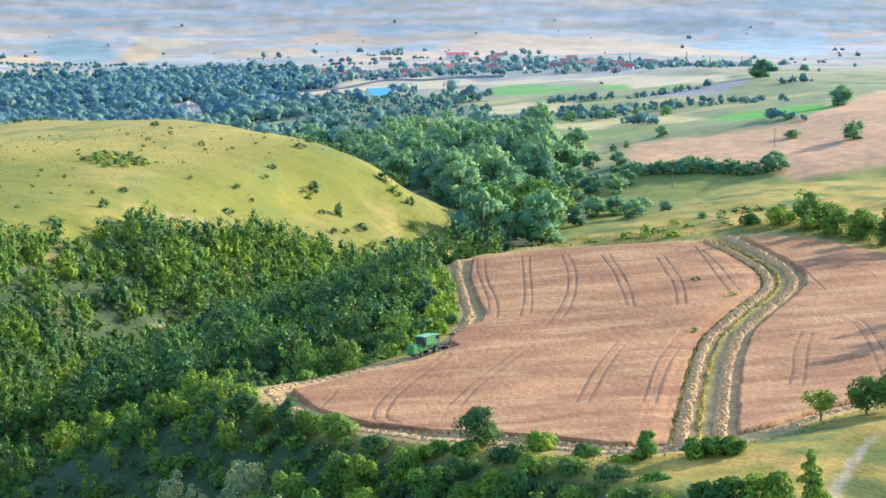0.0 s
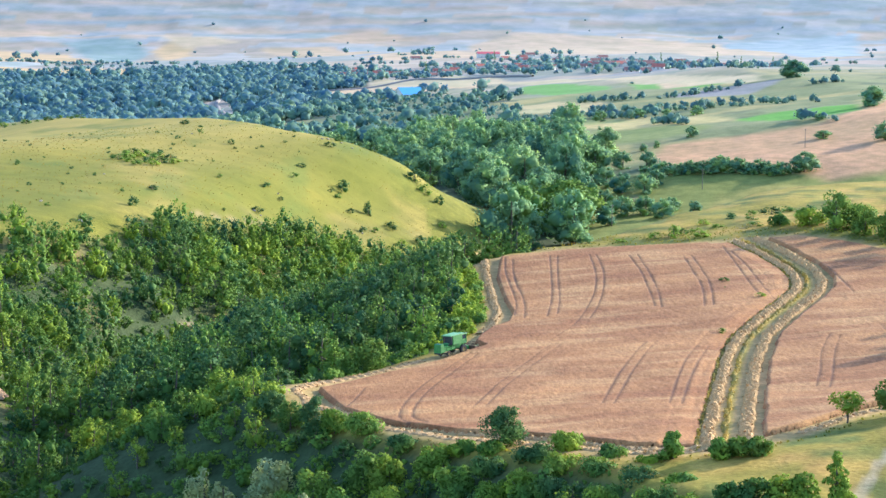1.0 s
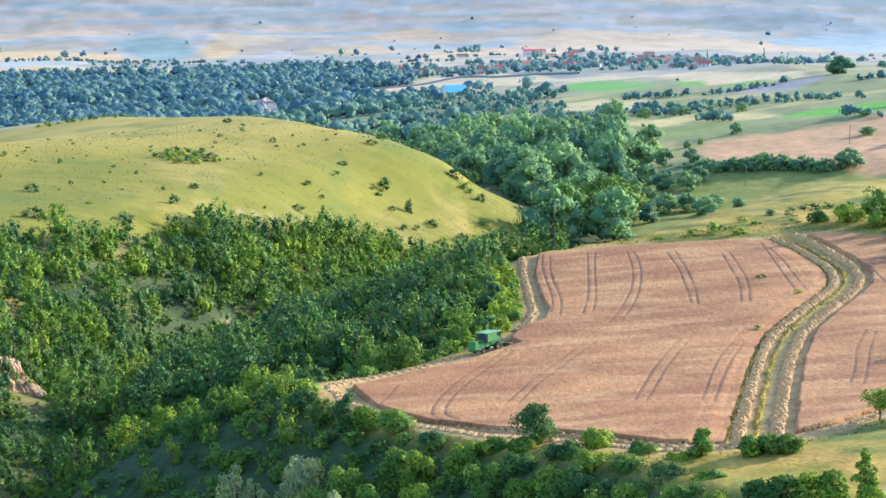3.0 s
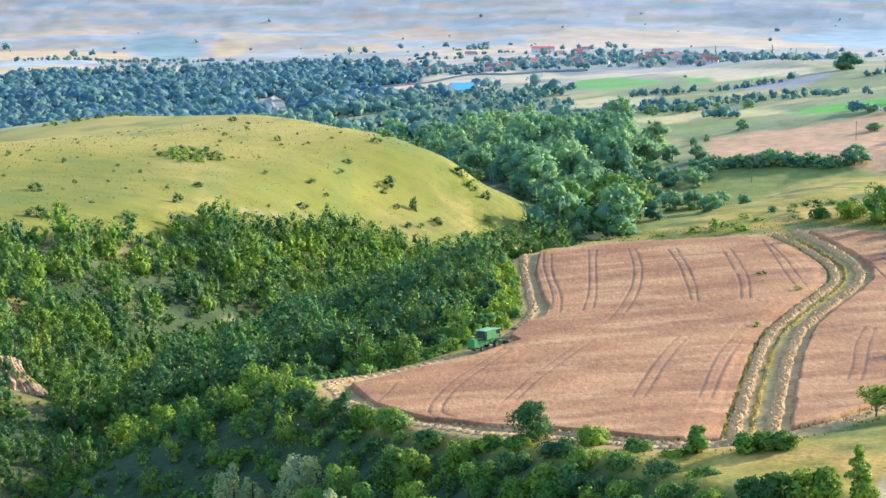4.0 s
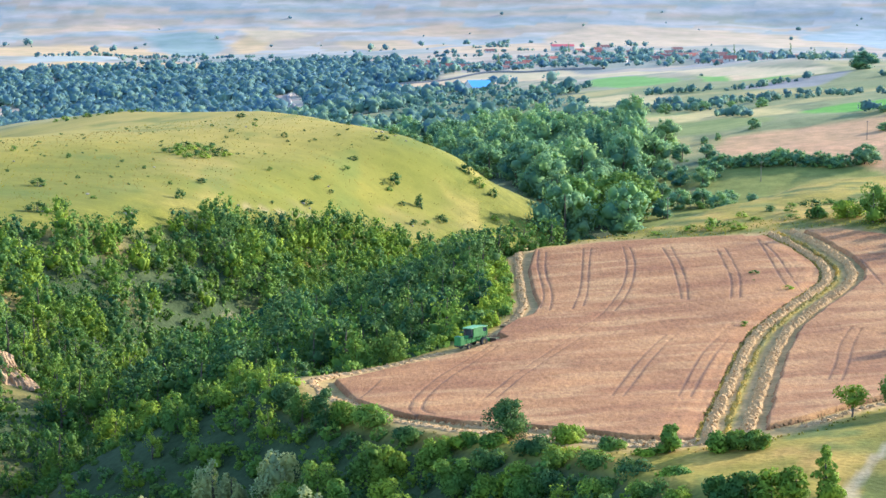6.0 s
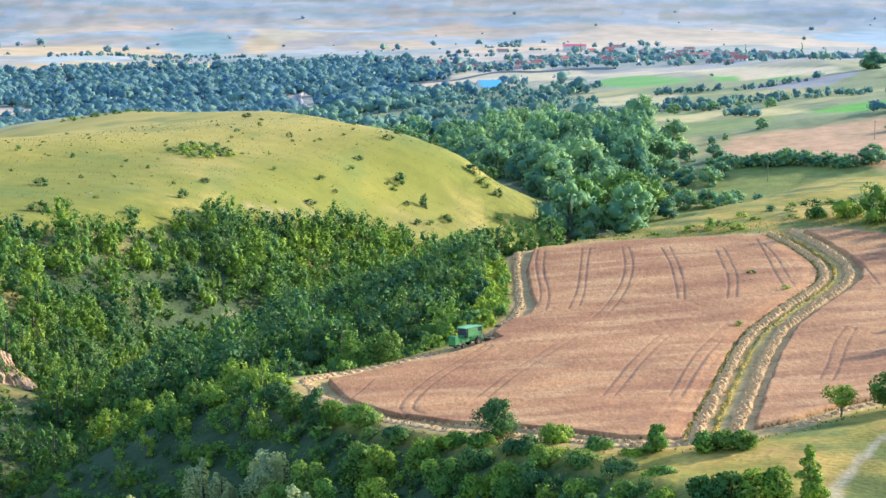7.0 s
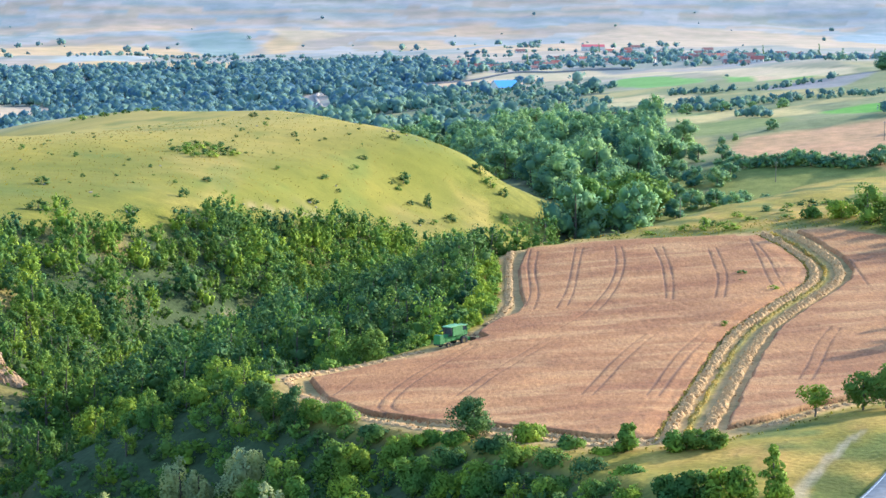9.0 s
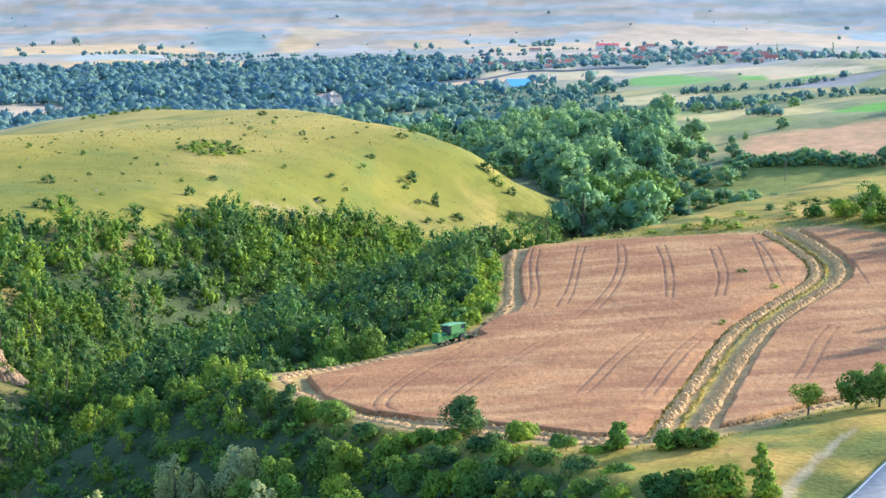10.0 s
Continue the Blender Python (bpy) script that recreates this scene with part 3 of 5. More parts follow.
def limb_mesh(name, limbs, mat):
    """Tapered six-sided limbs: (from, to, radius, radius at the end)."""
    verts, faces = [], []
    for a, b, r0, r1 in limbs:
        a, b = Vector(a), Vector(b)
        q = (b - a).to_track_quat("Z", "Y")
        base = len(verts)
        for p, r in ((a, r0), ((a + b) / 2 + Vector((0.05, -0.04, 0)) * (b - a).length * 0.5, (r0 + r1) / 2), (b, r1)):
            verts += [p + q @ Vector((r * math.cos(i * math.pi / 3), r * math.sin(i * math.pi / 3), 0)) for i in range(6)]
        for ring in (0, 6):
            faces += [(base + ring + i, base + ring + (i + 1) % 6, base + ring + 6 + (i + 1) % 6, base + ring + 6 + i) for i in range(6)]
    return mesh_of(name, verts, faces, mat, True)


def tree_kind(seed, high, wide, mat, leaves, size, lumps=14, low=0.25, shape="round", heart=0.62):
    """Trunk and crown meshes of one kind of tree, its foot at the origin."""
    rng = np.random.default_rng(seed)
    L = []
    stems = [(0.34 * wide * math.cos(2.4 * i + seed), 0.34 * wide * math.sin(2.4 * i + seed), 0.6 + 0.4 * rng.random()) for i in range(5)]
    for i in range(lumps if shape == "grove" else 0):
        sx, sy, top = stems[i % 5]
        h = (i // 5 + 0.6) / (lumps // 5 + 0.4)
        s = wide * (0.30 - 0.18 * h) * (0.8 + 0.4 * rng.random())
        L.append((sx + rng.normal() * 0.05 * wide, sy + rng.normal() * 0.05 * wide, high * top * (low + (1 - low) * h), s, s, s * 1.25))
    for i in range(0 if shape == "grove" else lumps):
        h = low + (1 - low) * (i + 0.5) / lumps
        if shape == "round":
            reach = math.sin(math.pi * min(0.97, 0.14 + 0.8 * (h - low) / (1 - low))) ** 0.8
        elif shape == "spire":
            reach = 1.0 - 0.8 * (h - low) / (1 - low)
        else:
            reach = 1.0 - 0.35 * (h - low) / (1 - low)
        a, r = rng.random() * 6.28 + i * 2.4, reach * wide * 0.5
        off = r * (0.4 + 0.5 * rng.random())
        s = r * (0.28 + 0.24 * rng.random()) + 0.05 * wide
        L.append((math.cos(a) * off, math.sin(a) * off, high * h * 0.94, s, s, s * (0.75 + 0.2 * rng.random())))
    crown = crown_mesh("crown", seed + 1, L, leaves, size, mat, heart=heart)
    r = 0.035 * high
    limbs = [((0, 0, -0.6), (0.02 * high, 0, high * max(low, 0.12)), r, r * 0.8), ((0.02 * high, 0, high * max(low, 0.12)), (0, 0.01 * high, high * 0.75), r * 0.8, r * 0.25)]
    limbs += [((0.01 * high, 0, high * (0.18 + 0.05 * i)), tuple(0.75 * c for c in L[i * 2 % lumps][:2]) + (L[i * 2 % lumps][2],), r * 0.45, r * 0.12) for i in range(5)]
    return limb_mesh("trunk", limbs, BARK), crown


def plant(kind, name, x, y, scale=1.0, turn=None, tall=1.0, sink=0.1, tags=("", "tree", "")):
    trunk, crown = kind
    ob = new(name)
    turn = random.random() * 360 if turn is None else turn
    ob.matrix_basis = pose(x, y, float(lie(x, y)) - sink, 0, 0, turn) @ Matrix.Diagonal((scale, scale, scale * tall, 1))
    if trunk is not None:
        child("trunk", trunk, ob)
    child("crown", crown, ob)
    return tagged(ob, *tags)


# ---- woods of the ravine ----
BROAD = [tree_kind(100 + 7 * i, 7.6, 5.8, (LEAF_BRIGHT, LEAF, LEAF_DEEP)[i % 3], 540, 0.36, 22 if i % 2 else 17, 0.06, "grove" if i % 2 else "round") for i in range(6)]
THIN = [tree_kind(150 + 7 * i, 7.6, 5.6, (LEAF_BRIGHT, LEAF, LEAF_DEEP)[i % 3], 300, 0.46, 16, 0.05, "grove" if i % 2 else "round") for i in range(6)]
TALL = [tree_kind(170 + 7 * i, 9.5, 7.0, (LEAF_DEEP, LEAF, LEAF_DEEP)[i], 700, 0.42, 24, 0.04, "grove" if i == 1 else "round") for i in range(3)]
LOW = [tree_kind(350 + 7 * i, 3.2, 4.4, (LEAF, LEAF_DEEP, LEAF)[i], 130, 0.5, 7, 0.0) for i in range(3)]
WEEDS = tree_kind(371, 3.2, 4.4, LEAF_BRIGHT, 130, 0.5, 7, 0.0)
SLIM = [tree_kind(200 + 7 * i, 8.2, 4.0, LEAF_BRIGHT if i else LEAF, 400, 0.36, 20, 0.08, "grove") for i in range(3)]
SHRUB = [tree_kind(300 + 7 * i, 3.2, 4.4, (LEAF, LEAF_BRIGHT, LEAF_DEEP)[i], 260, 0.34, 11, 0.02) for i in range(3)]
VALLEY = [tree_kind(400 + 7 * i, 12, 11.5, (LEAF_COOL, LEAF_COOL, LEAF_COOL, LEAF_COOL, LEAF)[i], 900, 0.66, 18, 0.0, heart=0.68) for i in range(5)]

rng = np.random.default_rng(5)
BARE = [(-74, 348, 5), (-77, 356, 5), (-69, 452, 3.5), (-50, 487, 4), (-56, 492, 3.5), (-61, 497, 3), (-67, 505, 3), (-63, 481, 3), (-83, 372, 3.5), (-74, 388, 3), (-76, 520, 5), (-31, 571, 3), (-43, 291, 5), (-47, 288, 4), (-38, 282, 3.5)]
GROVE = [(-71, 530), (-67, 520), (-49, 511), (-39, 516), (-29, 560), (-14, 597), (-25, 627), (-47, 590), (-62, 569)]


def scatter(x0, x1, y0, y1, step):
    b, a = np.meshgrid(np.arange(y0, y1, step), np.arange(x0, x1, step), indexing="ij")
    a = a + (rng.random(a.shape) - 0.5) * step * 0.95 + (np.arange(len(a)) % 2)[:, None] * step * 0.5
    b = b + (rng.random(a.shape) - 0.5) * step * 0.95
    return a.ravel(), b.ravel()


def joined(name, spots, label, category):
    """One mesh a leaf kind from many placed crowns: kind, x, y, scale, turn, tall."""
    cache, piles = {}, {}
    for (trunk, crown), x, y, s, turn, tall in spots:
        if crown not in cache:
            v = np.empty(len(crown.vertices) * 3)
            crown.vertices.foreach_get("co", v)
            c = np.empty(len(crown.loops), int)
            crown.loops.foreach_get("vertex_index", c)
            n = np.empty(len(crown.polygons), int)
            crown.polygons.foreach_get("loop_total", n)
            cache[crown] = v.reshape(-1, 3), (c, n)
        v, f = cache[crown]
        c, n = math.cos(turn), math.sin(turn)
        w = v @ np.array([[c, n, 0], [-n, c, 0], [0, 0, 1]]) * (s, s, s * tall) + (x, y, float(lie(x, y)) - 0.1)
        vs, fs, ns = piles.setdefault(crown.materials[0], ([], [], []))
        vs.append(w)
        fs.append(f)
        ns.append(SOFT[crown] @ np.array([[c, n, 0], [-n, c, 0], [0, 0, 1]]))
    for mat, (vs, fs, ns) in piles.items():
        base = np.cumsum([0] + [len(w) for w in vs])
        corners = np.concatenate([f[0] + b for f, b in zip(fs, base)])
        sizes = np.concatenate([f[1] for f in fs])
        tagged(new(name, loose_mesh(name, np.concatenate(vs), corners, sizes, mat, np.concatenate(ns))), label, category, kind="stuff")


wood = []
X, Y = scatter(-130, 60, 205, 650, 4.9)
keep = (abs(X - 2) < 0.235 * Y + 14) & (X > wood_x(Y) + 1) & (edge_x(Y) - X > np.where(Y < 275, 4.5, np.where(Y > 405, 6, 0.5))) & (inside(X, Y, FIELD) < -2.2) & (waves(X, Y, 16, 41, 2) > -0.62) & ((Y < 465) | (X < axis_x(Y) + 10)) & ((Y < 425) | (X < 8)) & ((Y < 590) | (X < axis_x(Y) - 6))
for a, b, r in BARE:
    keep &= np.hypot(X - a, Y - b) > r
for x, y in zip(X[keep], Y[keep]):
    d, e, q = axis_x(y) - x, edge_x(y) - x, rng.random()
    if d > -6:
        # the sunny left bank: mixed woodland, a tall grove at its top
        s = 0.55 + 0.7 * rng.random()
        kind = BROAD[rng.integers(6)] if q < 0.5 else SLIM[rng.integers(3)] if q < 0.62 else SHRUB[rng.integers(3)]
        if inside(np.array([x]), np.array([y]), GROVE)[0] > -3:
            kind = BROAD[rng.integers(6)] if q < 0.6 else SLIM[rng.integers(3)]
            s = (0.85 + 0.4 * rng.random()) * (0.8 if x < -62 else 1)
        elif d < 16 and 470 < y < 505:
            kind, s = SHRUB[rng.integers(3)], 0.5 + 0.4 * rng.random()
    elif y > 338:
        # trees under the field's far side, which shade the ravine
        kind, s = (TALL[rng.integers(3)], 0.75 + 0.35 * rng.random()) if q < 0.7 else (SHRUB[rng.choice((0, 2))], 0.7 + 0.4 * rng.random())
        if e < 14 and y < 420:
            kind, s = (TALL[rng.integers(3)], 0.62 + 0.3 * rng.random()) if q < 0.5 else (SHRUB[rng.integers(3)], 0.8 + 0.4 * rng.random())
    elif e < 44 and y > 275 and x > -50:
        kind, s = (BROAD[rng.choice((0, 3))], 0.42 + 0.25 * rng.random()) if x < -24 and q < 0.4 else (SHRUB[rng.integers(3)], 0.55 + 0.5 * rng.random())
        if x > -22:
            kind, s = SHRUB[rng.choice((0, 2))], 0.4 + 0.45 * rng.random()
    else:
        kind, s = (SHRUB[rng.choice((0, 2, 2))], 0.35 + 0.35 * rng.random())
    # Darker leaves are chosen here to stand in for shade at the ravine foot.
    if 302 <= y < 338 and d > -14 and q < 0.7:
        kind, s = (SHRUB[2], 0.5 + 0.4 * rng.random()) if q < 0.4 else (BROAD[rng.choice((2, 5))], 0.4 + 0.2 * rng.random())
    if y < 302 and x < -44:
        kind, s = SHRUB[rng.choice((0, 2))], 0.35 + 0.3 * rng.random()
    if y < 275 and e < 9:
        kind, s = SHRUB[rng.integers(3)], 0.4 + 0.4 * rng.random()
    wood.append((kind, x, y, s, rng.random() * 6.28, 0.85 + 0.4 * rng.random()))
wood.sort(key=lambda w: w[2])
trees = [w for w in wood if w[0] not in SHRUB]
shrubs = [w for w in wood if w[0] in SHRUB]
for kind, x, y, s, turn, tall in trees[:290]:
    plant(kind, "ravine_tree", x, y, s, math.degrees(turn), tall, tags=("slender green tree among the ravine thicket" if kind in SLIM else "broad green leafy tree in the ravine thicket", "tree", "ravine trees"))
for kind, x, y, s, turn, tall in shrubs[:290]:
    plant(kind, "ravine_shrub", x, y, s, math.degrees(turn), tall, tags=("dense green shrub on the ravine bank", "shrub", "ravine shrubs"))
joined("ravine_thicket", [(w[0] if w[2] < 300 else THIN[i % 6] if w[0] not in TALL else w[0], *w[1:]) for i, w in enumerate(trees[290:])] + [(w[0] if w[2] < 330 else LOW[i % 3], *w[1:]) for i, w in enumerate(shrubs[290:])], "thick green trees and shrubs on the far ravine bank", "thicket")

X, Y = scatter(-70, 30, 215, 345, 4.3)
keep = (X > axis_x(Y) - 4) & (edge_x(Y) - X > 2.2) & (edge_x(Y) - X < 48) & (inside(X, Y, FIELD) < -1.3) & (abs(X - 2) < 0.235 * Y + 10)
spots = [(LOW[rng.integers(3)], x, y, 0.4 + 0.35 * rng.random(), rng.random() * 6.28, 0.8 + 0.4 * rng.random()) for x, y in zip(X[keep], Y[keep])]
X, Y = scatter(-5, 20, 322, 424, 2.1)
f = inside(X, Y, FIELD)
keep = (f < -0.9) & (f > -7) & (X < 16) & (Y > 318 + (X < 4) * 12)
spots += [(WEEDS if rng.random() < 0.75 else LOW[0], x, y, 0.28 + 0.4 * rng.random(), rng.random() * 6.28, 0.9 + 0.5 * rng.random()) for x, y in zip(X[keep], Y[keep])]
joined("bank_thicket", spots, "dense low dark green thicket on the shaded bank", "thicket")

X, Y = scatter(-60, 130, 640, 1190, 15.5)
keep = (wooded(X, Y) > 0.5) & ((Y < 880) | (rng.random(X.shape) < 0.8))
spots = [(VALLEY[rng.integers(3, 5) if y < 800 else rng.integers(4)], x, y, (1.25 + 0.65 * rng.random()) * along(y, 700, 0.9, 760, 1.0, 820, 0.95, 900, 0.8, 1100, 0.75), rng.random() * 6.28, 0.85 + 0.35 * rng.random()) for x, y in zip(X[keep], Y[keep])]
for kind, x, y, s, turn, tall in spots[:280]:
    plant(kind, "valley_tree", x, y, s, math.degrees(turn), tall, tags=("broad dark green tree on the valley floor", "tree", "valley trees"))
if len(spots) > 280:
    joined("valley_wood", spots[280:], "dark green wood along the valley", "woods")


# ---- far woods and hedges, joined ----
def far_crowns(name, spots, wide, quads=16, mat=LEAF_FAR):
    """Many small crowns as one mesh: four uneven rounded lumps and some leaf masses each."""
    P = np.array(spots)
    n, h = len(P), wide * P[:, 2]
    foot = np.stack([P[:, 0], P[:, 1], lie(P[:, 0], P[:, 1])], 1)
    vs, corners, sizes, ns, base = [], [], [], [], 0
    for j in range(3):
        a, out = rng.random(n) * 6.28, (0.05, 0.30, 0.32, 0.28)[j] * (0.6 + 0.8 * rng.random(n))
        c = foot + np.stack([np.cos(a) * h * out, np.sin(a) * h * out, h * ((0.38, 0.26, 0.22, 0.30)[j] + 0.14 * rng.random(n))], 1)
        w = BALL_V[None] * (h * (0.33, 0.27, 0.30, 0.24)[j])[:, None, None] * (0.72 + 0.48 * rng.random((n, len(BALL_V), 1))) + c[:, None]
        vs.append(w.reshape(-1, 3))
        corners.append((BALL_F[None] + base + (np.arange(n) * len(BALL_V))[:, None, None]).ravel())
        sizes.append(np.full(n * len(BALL_F), 3))
        ns.append(ruffled(rng, np.tile(BALL_V, (n, 1)) + (0, 0, 0.7), 0.35))
        base += n * len(BALL_V)
    v, f, soft = leaf_cloud(rng, [(0, 0, 0.36, 0.52, 0.52, 0.36)], quads * n, 0.19)
    v = v.reshape(n, -1, 3) * h[:, None, None] + foot[:, None]
    vs.append(v.reshape(-1, 3))
    corners.append((f + base).ravel())
    sizes.append(np.full(len(f), 4))
    ns.append(soft)
    return loose_mesh(name, np.concatenate(vs), np.concatenate(corners), np.concatenate(sizes), mat, np.concatenate(ns))


X, Y = scatter(-900, 330, 1000, 3050, 15.5)
keep = (wooded(X, Y) > 0.5) & (abs(X + 10) < 0.26 * Y) & ((Y > 1190) | (X < -60)) & (rng.random(X.shape) < 0.9)
spots = [(x, y, 0.65 + 0.85 * rng.random() ** 1.5) for x, y in zip(X[keep], Y[keep])]
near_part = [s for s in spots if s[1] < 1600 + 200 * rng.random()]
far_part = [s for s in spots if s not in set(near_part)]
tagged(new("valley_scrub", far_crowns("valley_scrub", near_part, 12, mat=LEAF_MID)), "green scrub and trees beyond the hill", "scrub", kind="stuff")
tagged(new("far_wood", far_crowns("far_wood", far_part, 13.5)), "far dark woods in the valley, tinted blue for haze", "woods", kind="stuff")
SCRUB = [(-119, 1712), (-60, 1560), (15, 1420), (80, 1330), (100, 1420), (75, 1620), (50, 1760), (-30, 2000), (-110, 2080), (-140, 1900)]
X, Y = scatter(-160, 110, 1300, 2120, 11)
keep = (inside(X, Y, SCRUB) > 0) & (wooded(X, Y) < 0.5) & (np.hypot(X - 27, (Y - 1830) / 2.6) > 17) & (off_line(X, Y + 20, LANE) > 12) & (rng.random(X.shape) < 0.55)
spots = [(x, y, 0.3 + 0.6 * rng.random() ** 1.6) for x, y in zip(X[keep], Y[keep])]
tagged(new("valley_bushes", far_crowns("valley_bushes", spots, 10, mat=LEAF_MID)), "scattered green bushes on the slope by the barn", "scrub", kind="stuff")
X, Y = scatter(-1150, 1000, 1000, 4700, 22)
line = waves(X * 0.45, Y * 1.3, 170, 51, 3)
chance = 0.003 + 0.26 * (abs(line) < 0.02)
for poly, _ in LOTS:
    chance = np.where(inside(X, Y, poly) > 4, 0.004, chance)
HEDGES = [[(68, 1261), (92, 1279), (111, 1266), (131, 1252), (149, 1228), (165, 1211)], [(174, 1280), (196, 1266), (216, 1238), (244, 1235)], [(-640, 2900), (-520, 3150), (-440, 3300), (-330, 3420)], [(-700, 3420), (-600, 3500), (-480, 3480)], [(-20, 3300), (60, 3320), (150, 3250)], [(82, 1293), (101, 1300), (119, 1295), (138, 1238), (157, 1173)], [(147, 1126), (165, 1062)], [(142, 1308), (181, 1220), (210, 1193), (252, 1181)], [(-10, 1361), (27, 1294), (60, 1224), (91, 1186)], [(208, 1005), (227, 991)], [(144, 1431), (180, 1395), (208, 1402), (264, 1424)], [(66, 1682), (109, 1616)], [(49, 3713), (110, 3656)], [(294, 1712), (324, 1689)], [(292, 1366), (322, 1363)], [(-30, 2330), (60, 2290), (170, 2140)], [(-600, 2860), (-380, 2880)], [(-150, 3100), (60, 3050)], [(-700, 3500), (-400, 3450)]]
hedge_plants = []
for row in HEDGES:
    for (x0, y0), (x1, y1) in zip(row, row[1:]):
        n = int(math.hypot(x1 - x0, y1 - y0) / (2.9 if y0 < 2000 else 9))
        for i in range(n):
            if rng.random() < 0.85:
                hedge_plants.append((x0 + (x1 - x0) * i / n + rng.normal() * 3.5, y0 + (y1 - y0) * i / n + rng.normal() * 8, 0.25 + 0.5 * rng.random() ** 2 + (y0 > 2000) * 0.3))
keep = (abs(X + 5) < 0.26 * Y) & (wooded(X, Y) < 0.4) & ((axis_x(Y) - X < 20) | (Y > 1150)) & (rng.random(X.shape) < chance)
spots = hedge_plants + [(x, y, (0.3 + 0.6 * rng.random() ** 2) * (1 + (y > 2500) * 0.3)) for x, y in zip(X[keep], Y[keep])]
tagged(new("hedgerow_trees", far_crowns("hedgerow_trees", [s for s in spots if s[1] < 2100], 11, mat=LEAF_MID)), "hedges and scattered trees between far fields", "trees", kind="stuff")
tagged(new("plain_trees", far_crowns("plain_trees", [s for s in spots if s[1] >= 2100], 11)), "far trees scattered over the plain, tinted blue for haze", "trees", kind="stuff")


# ---- near trees on the field's edge ----
def near_kind(seed, high, wide, mat, low=0.05, shape="round", leaves=1900, size=0.3, lumps=18):
    return tree_kind(seed, high, wide, mat, leaves, size, lumps, low, shape)


def stand(name, x, y, kind, label, category="tree", group="", turn=0):
    return plant(kind, name, x, y, 1.0, turn, 1.0, tags=(label, category, group))


stand("field_edge_tree", 9, 246, near_kind(900, 5.0, 5.4, LEAF_DEEP, 0.1, "round", 3200, 0.27, 22), "round dark green tree on the cut field edge")
stand("field_edge_shrub", 27, 227.5, near_kind(901, 3.6, 2.9, LEAF, 0.04), "upright dark green shrub by the wheat edge", "shrub")
stand("umbrella_tree", 51, 242, near_kind(902, 4.0, 4.0, LEAF_BRIGHT, 0.5, "round", 650), "small bright green tree with a bare trunk")
for i, (x, y, h, w) in enumerate(((57, 243, 5.0, 4.6), (60, 243.5, 5.4, 4.8), (63.5, 242, 4.8, 5.0))):
    stand("roadside_tree", x, y, near_kind(903 + i, h, w, LEAF, 0.22), "dense dark green roadside tree in a row", "tree", "roadside trees", i * 70)
for i, (x, y) in enumerate(((32.3, 226), (34.6, 226.4), (36.8, 225.6))):
    stand("verge_shrub", x, y, near_kind(910 + i, 2.3, 3.0, LEAF, 0.0, "round", 1300), "low green shrub on the grassy verge", "shrub", "verge shrubs", i * 50)
stand("cypress_tree", 40, 201, near_kind(915, 6.2, 3.6, LEAF_BRIGHT, 0.03, "spire", 2200), "slim pointed bright green tree on the grass slope")
for i, (x, y, h, w) in enumerate(((37.2, 202, 3.8, 2.9), (34.8, 202.5, 3.4, 3.4), (32.2, 203, 3.2, 3.6), (29.6, 203.5, 3.0, 3.4))):
    stand("slope_shrub", x, y, near_kind(916 + i, h, w, LEAF_BRIGHT if i < 2 else LEAF, 0.0, "round", 1800), "bright green shrub below the grassy shoulder", "shrub", "slope shrubs", i * 40)


def reach(x, y, top):
    """How high a tree must be for its crown to end at that level."""
    return top - float(lie(x, y)) + 0.1


EDGE_TREES = [(16, 239.5, 0.6, 4.4), (20.7, 232.5, 0.2, 3.8), (11.4, 236.5, -0.6, 5.2), (7, 243, -1.5, 4.0), (-9.3, 263.5, -1.6, 4.8), (-15.7, 270, -0.2, 4.6), (-13, 268.5, -2.2, 4.4), (23.5, 214, -0.4, 4.2), (13, 226, -1.8, 5.0), (3, 246, -2.2, 4.0), (18, 220, -1.2, 4.6), (-4, 254, -2.8, 4.0), (26, 209, 0.0, 4.0), (-19.5, 277, -2.6, 4.0), (-22.5, 284, -2.8, 4.2), (14.5, 231, -0.9, 4.6), (18.5, 227.5, -0.9, 4.6), (22.5, 222, -0.8, 4.4), (10, 229.5, -1.8, 4.8), (26.5, 217, -0.3, 4.2), (6, 238, -2.0, 4.6), (24.5, 228, 0.3, 2.6)]
for i, (x, y, top, w) in enumerate(EDGE_TREES):
    stand("bank_tree", x, y, near_kind(930 + i, reach(x, y, top), w, (LEAF_BRIGHT, LEAF, LEAF_DEEP)[i % 3], 0.04, "round", 2200, 0.27), "green leafy tree on the bank below the wheat", "tree", "bank trees", i * 33)
for i, (x, y, top, w) in enumerate(((-21.5, 257.4, -5.2, 5.4), (-30.3, 260, -8.2, 5.0), (-27.6, 259.5, -9.0, 3.6), (-15.8, 237.5, -5.0, 4.2), (-37, 241, -6.8, 4.2), (-40.5, 241, -7.2, 4.0))):
    stand("silver_poplar", x, y, near_kind(950 + i, reach(x, y, top), w, LEAF_GREY, 0.12, "grove", 4200, 0.30, 25), "pale silver-leaved poplar rising from the ravine", "tree", "silver poplars", i * 61)
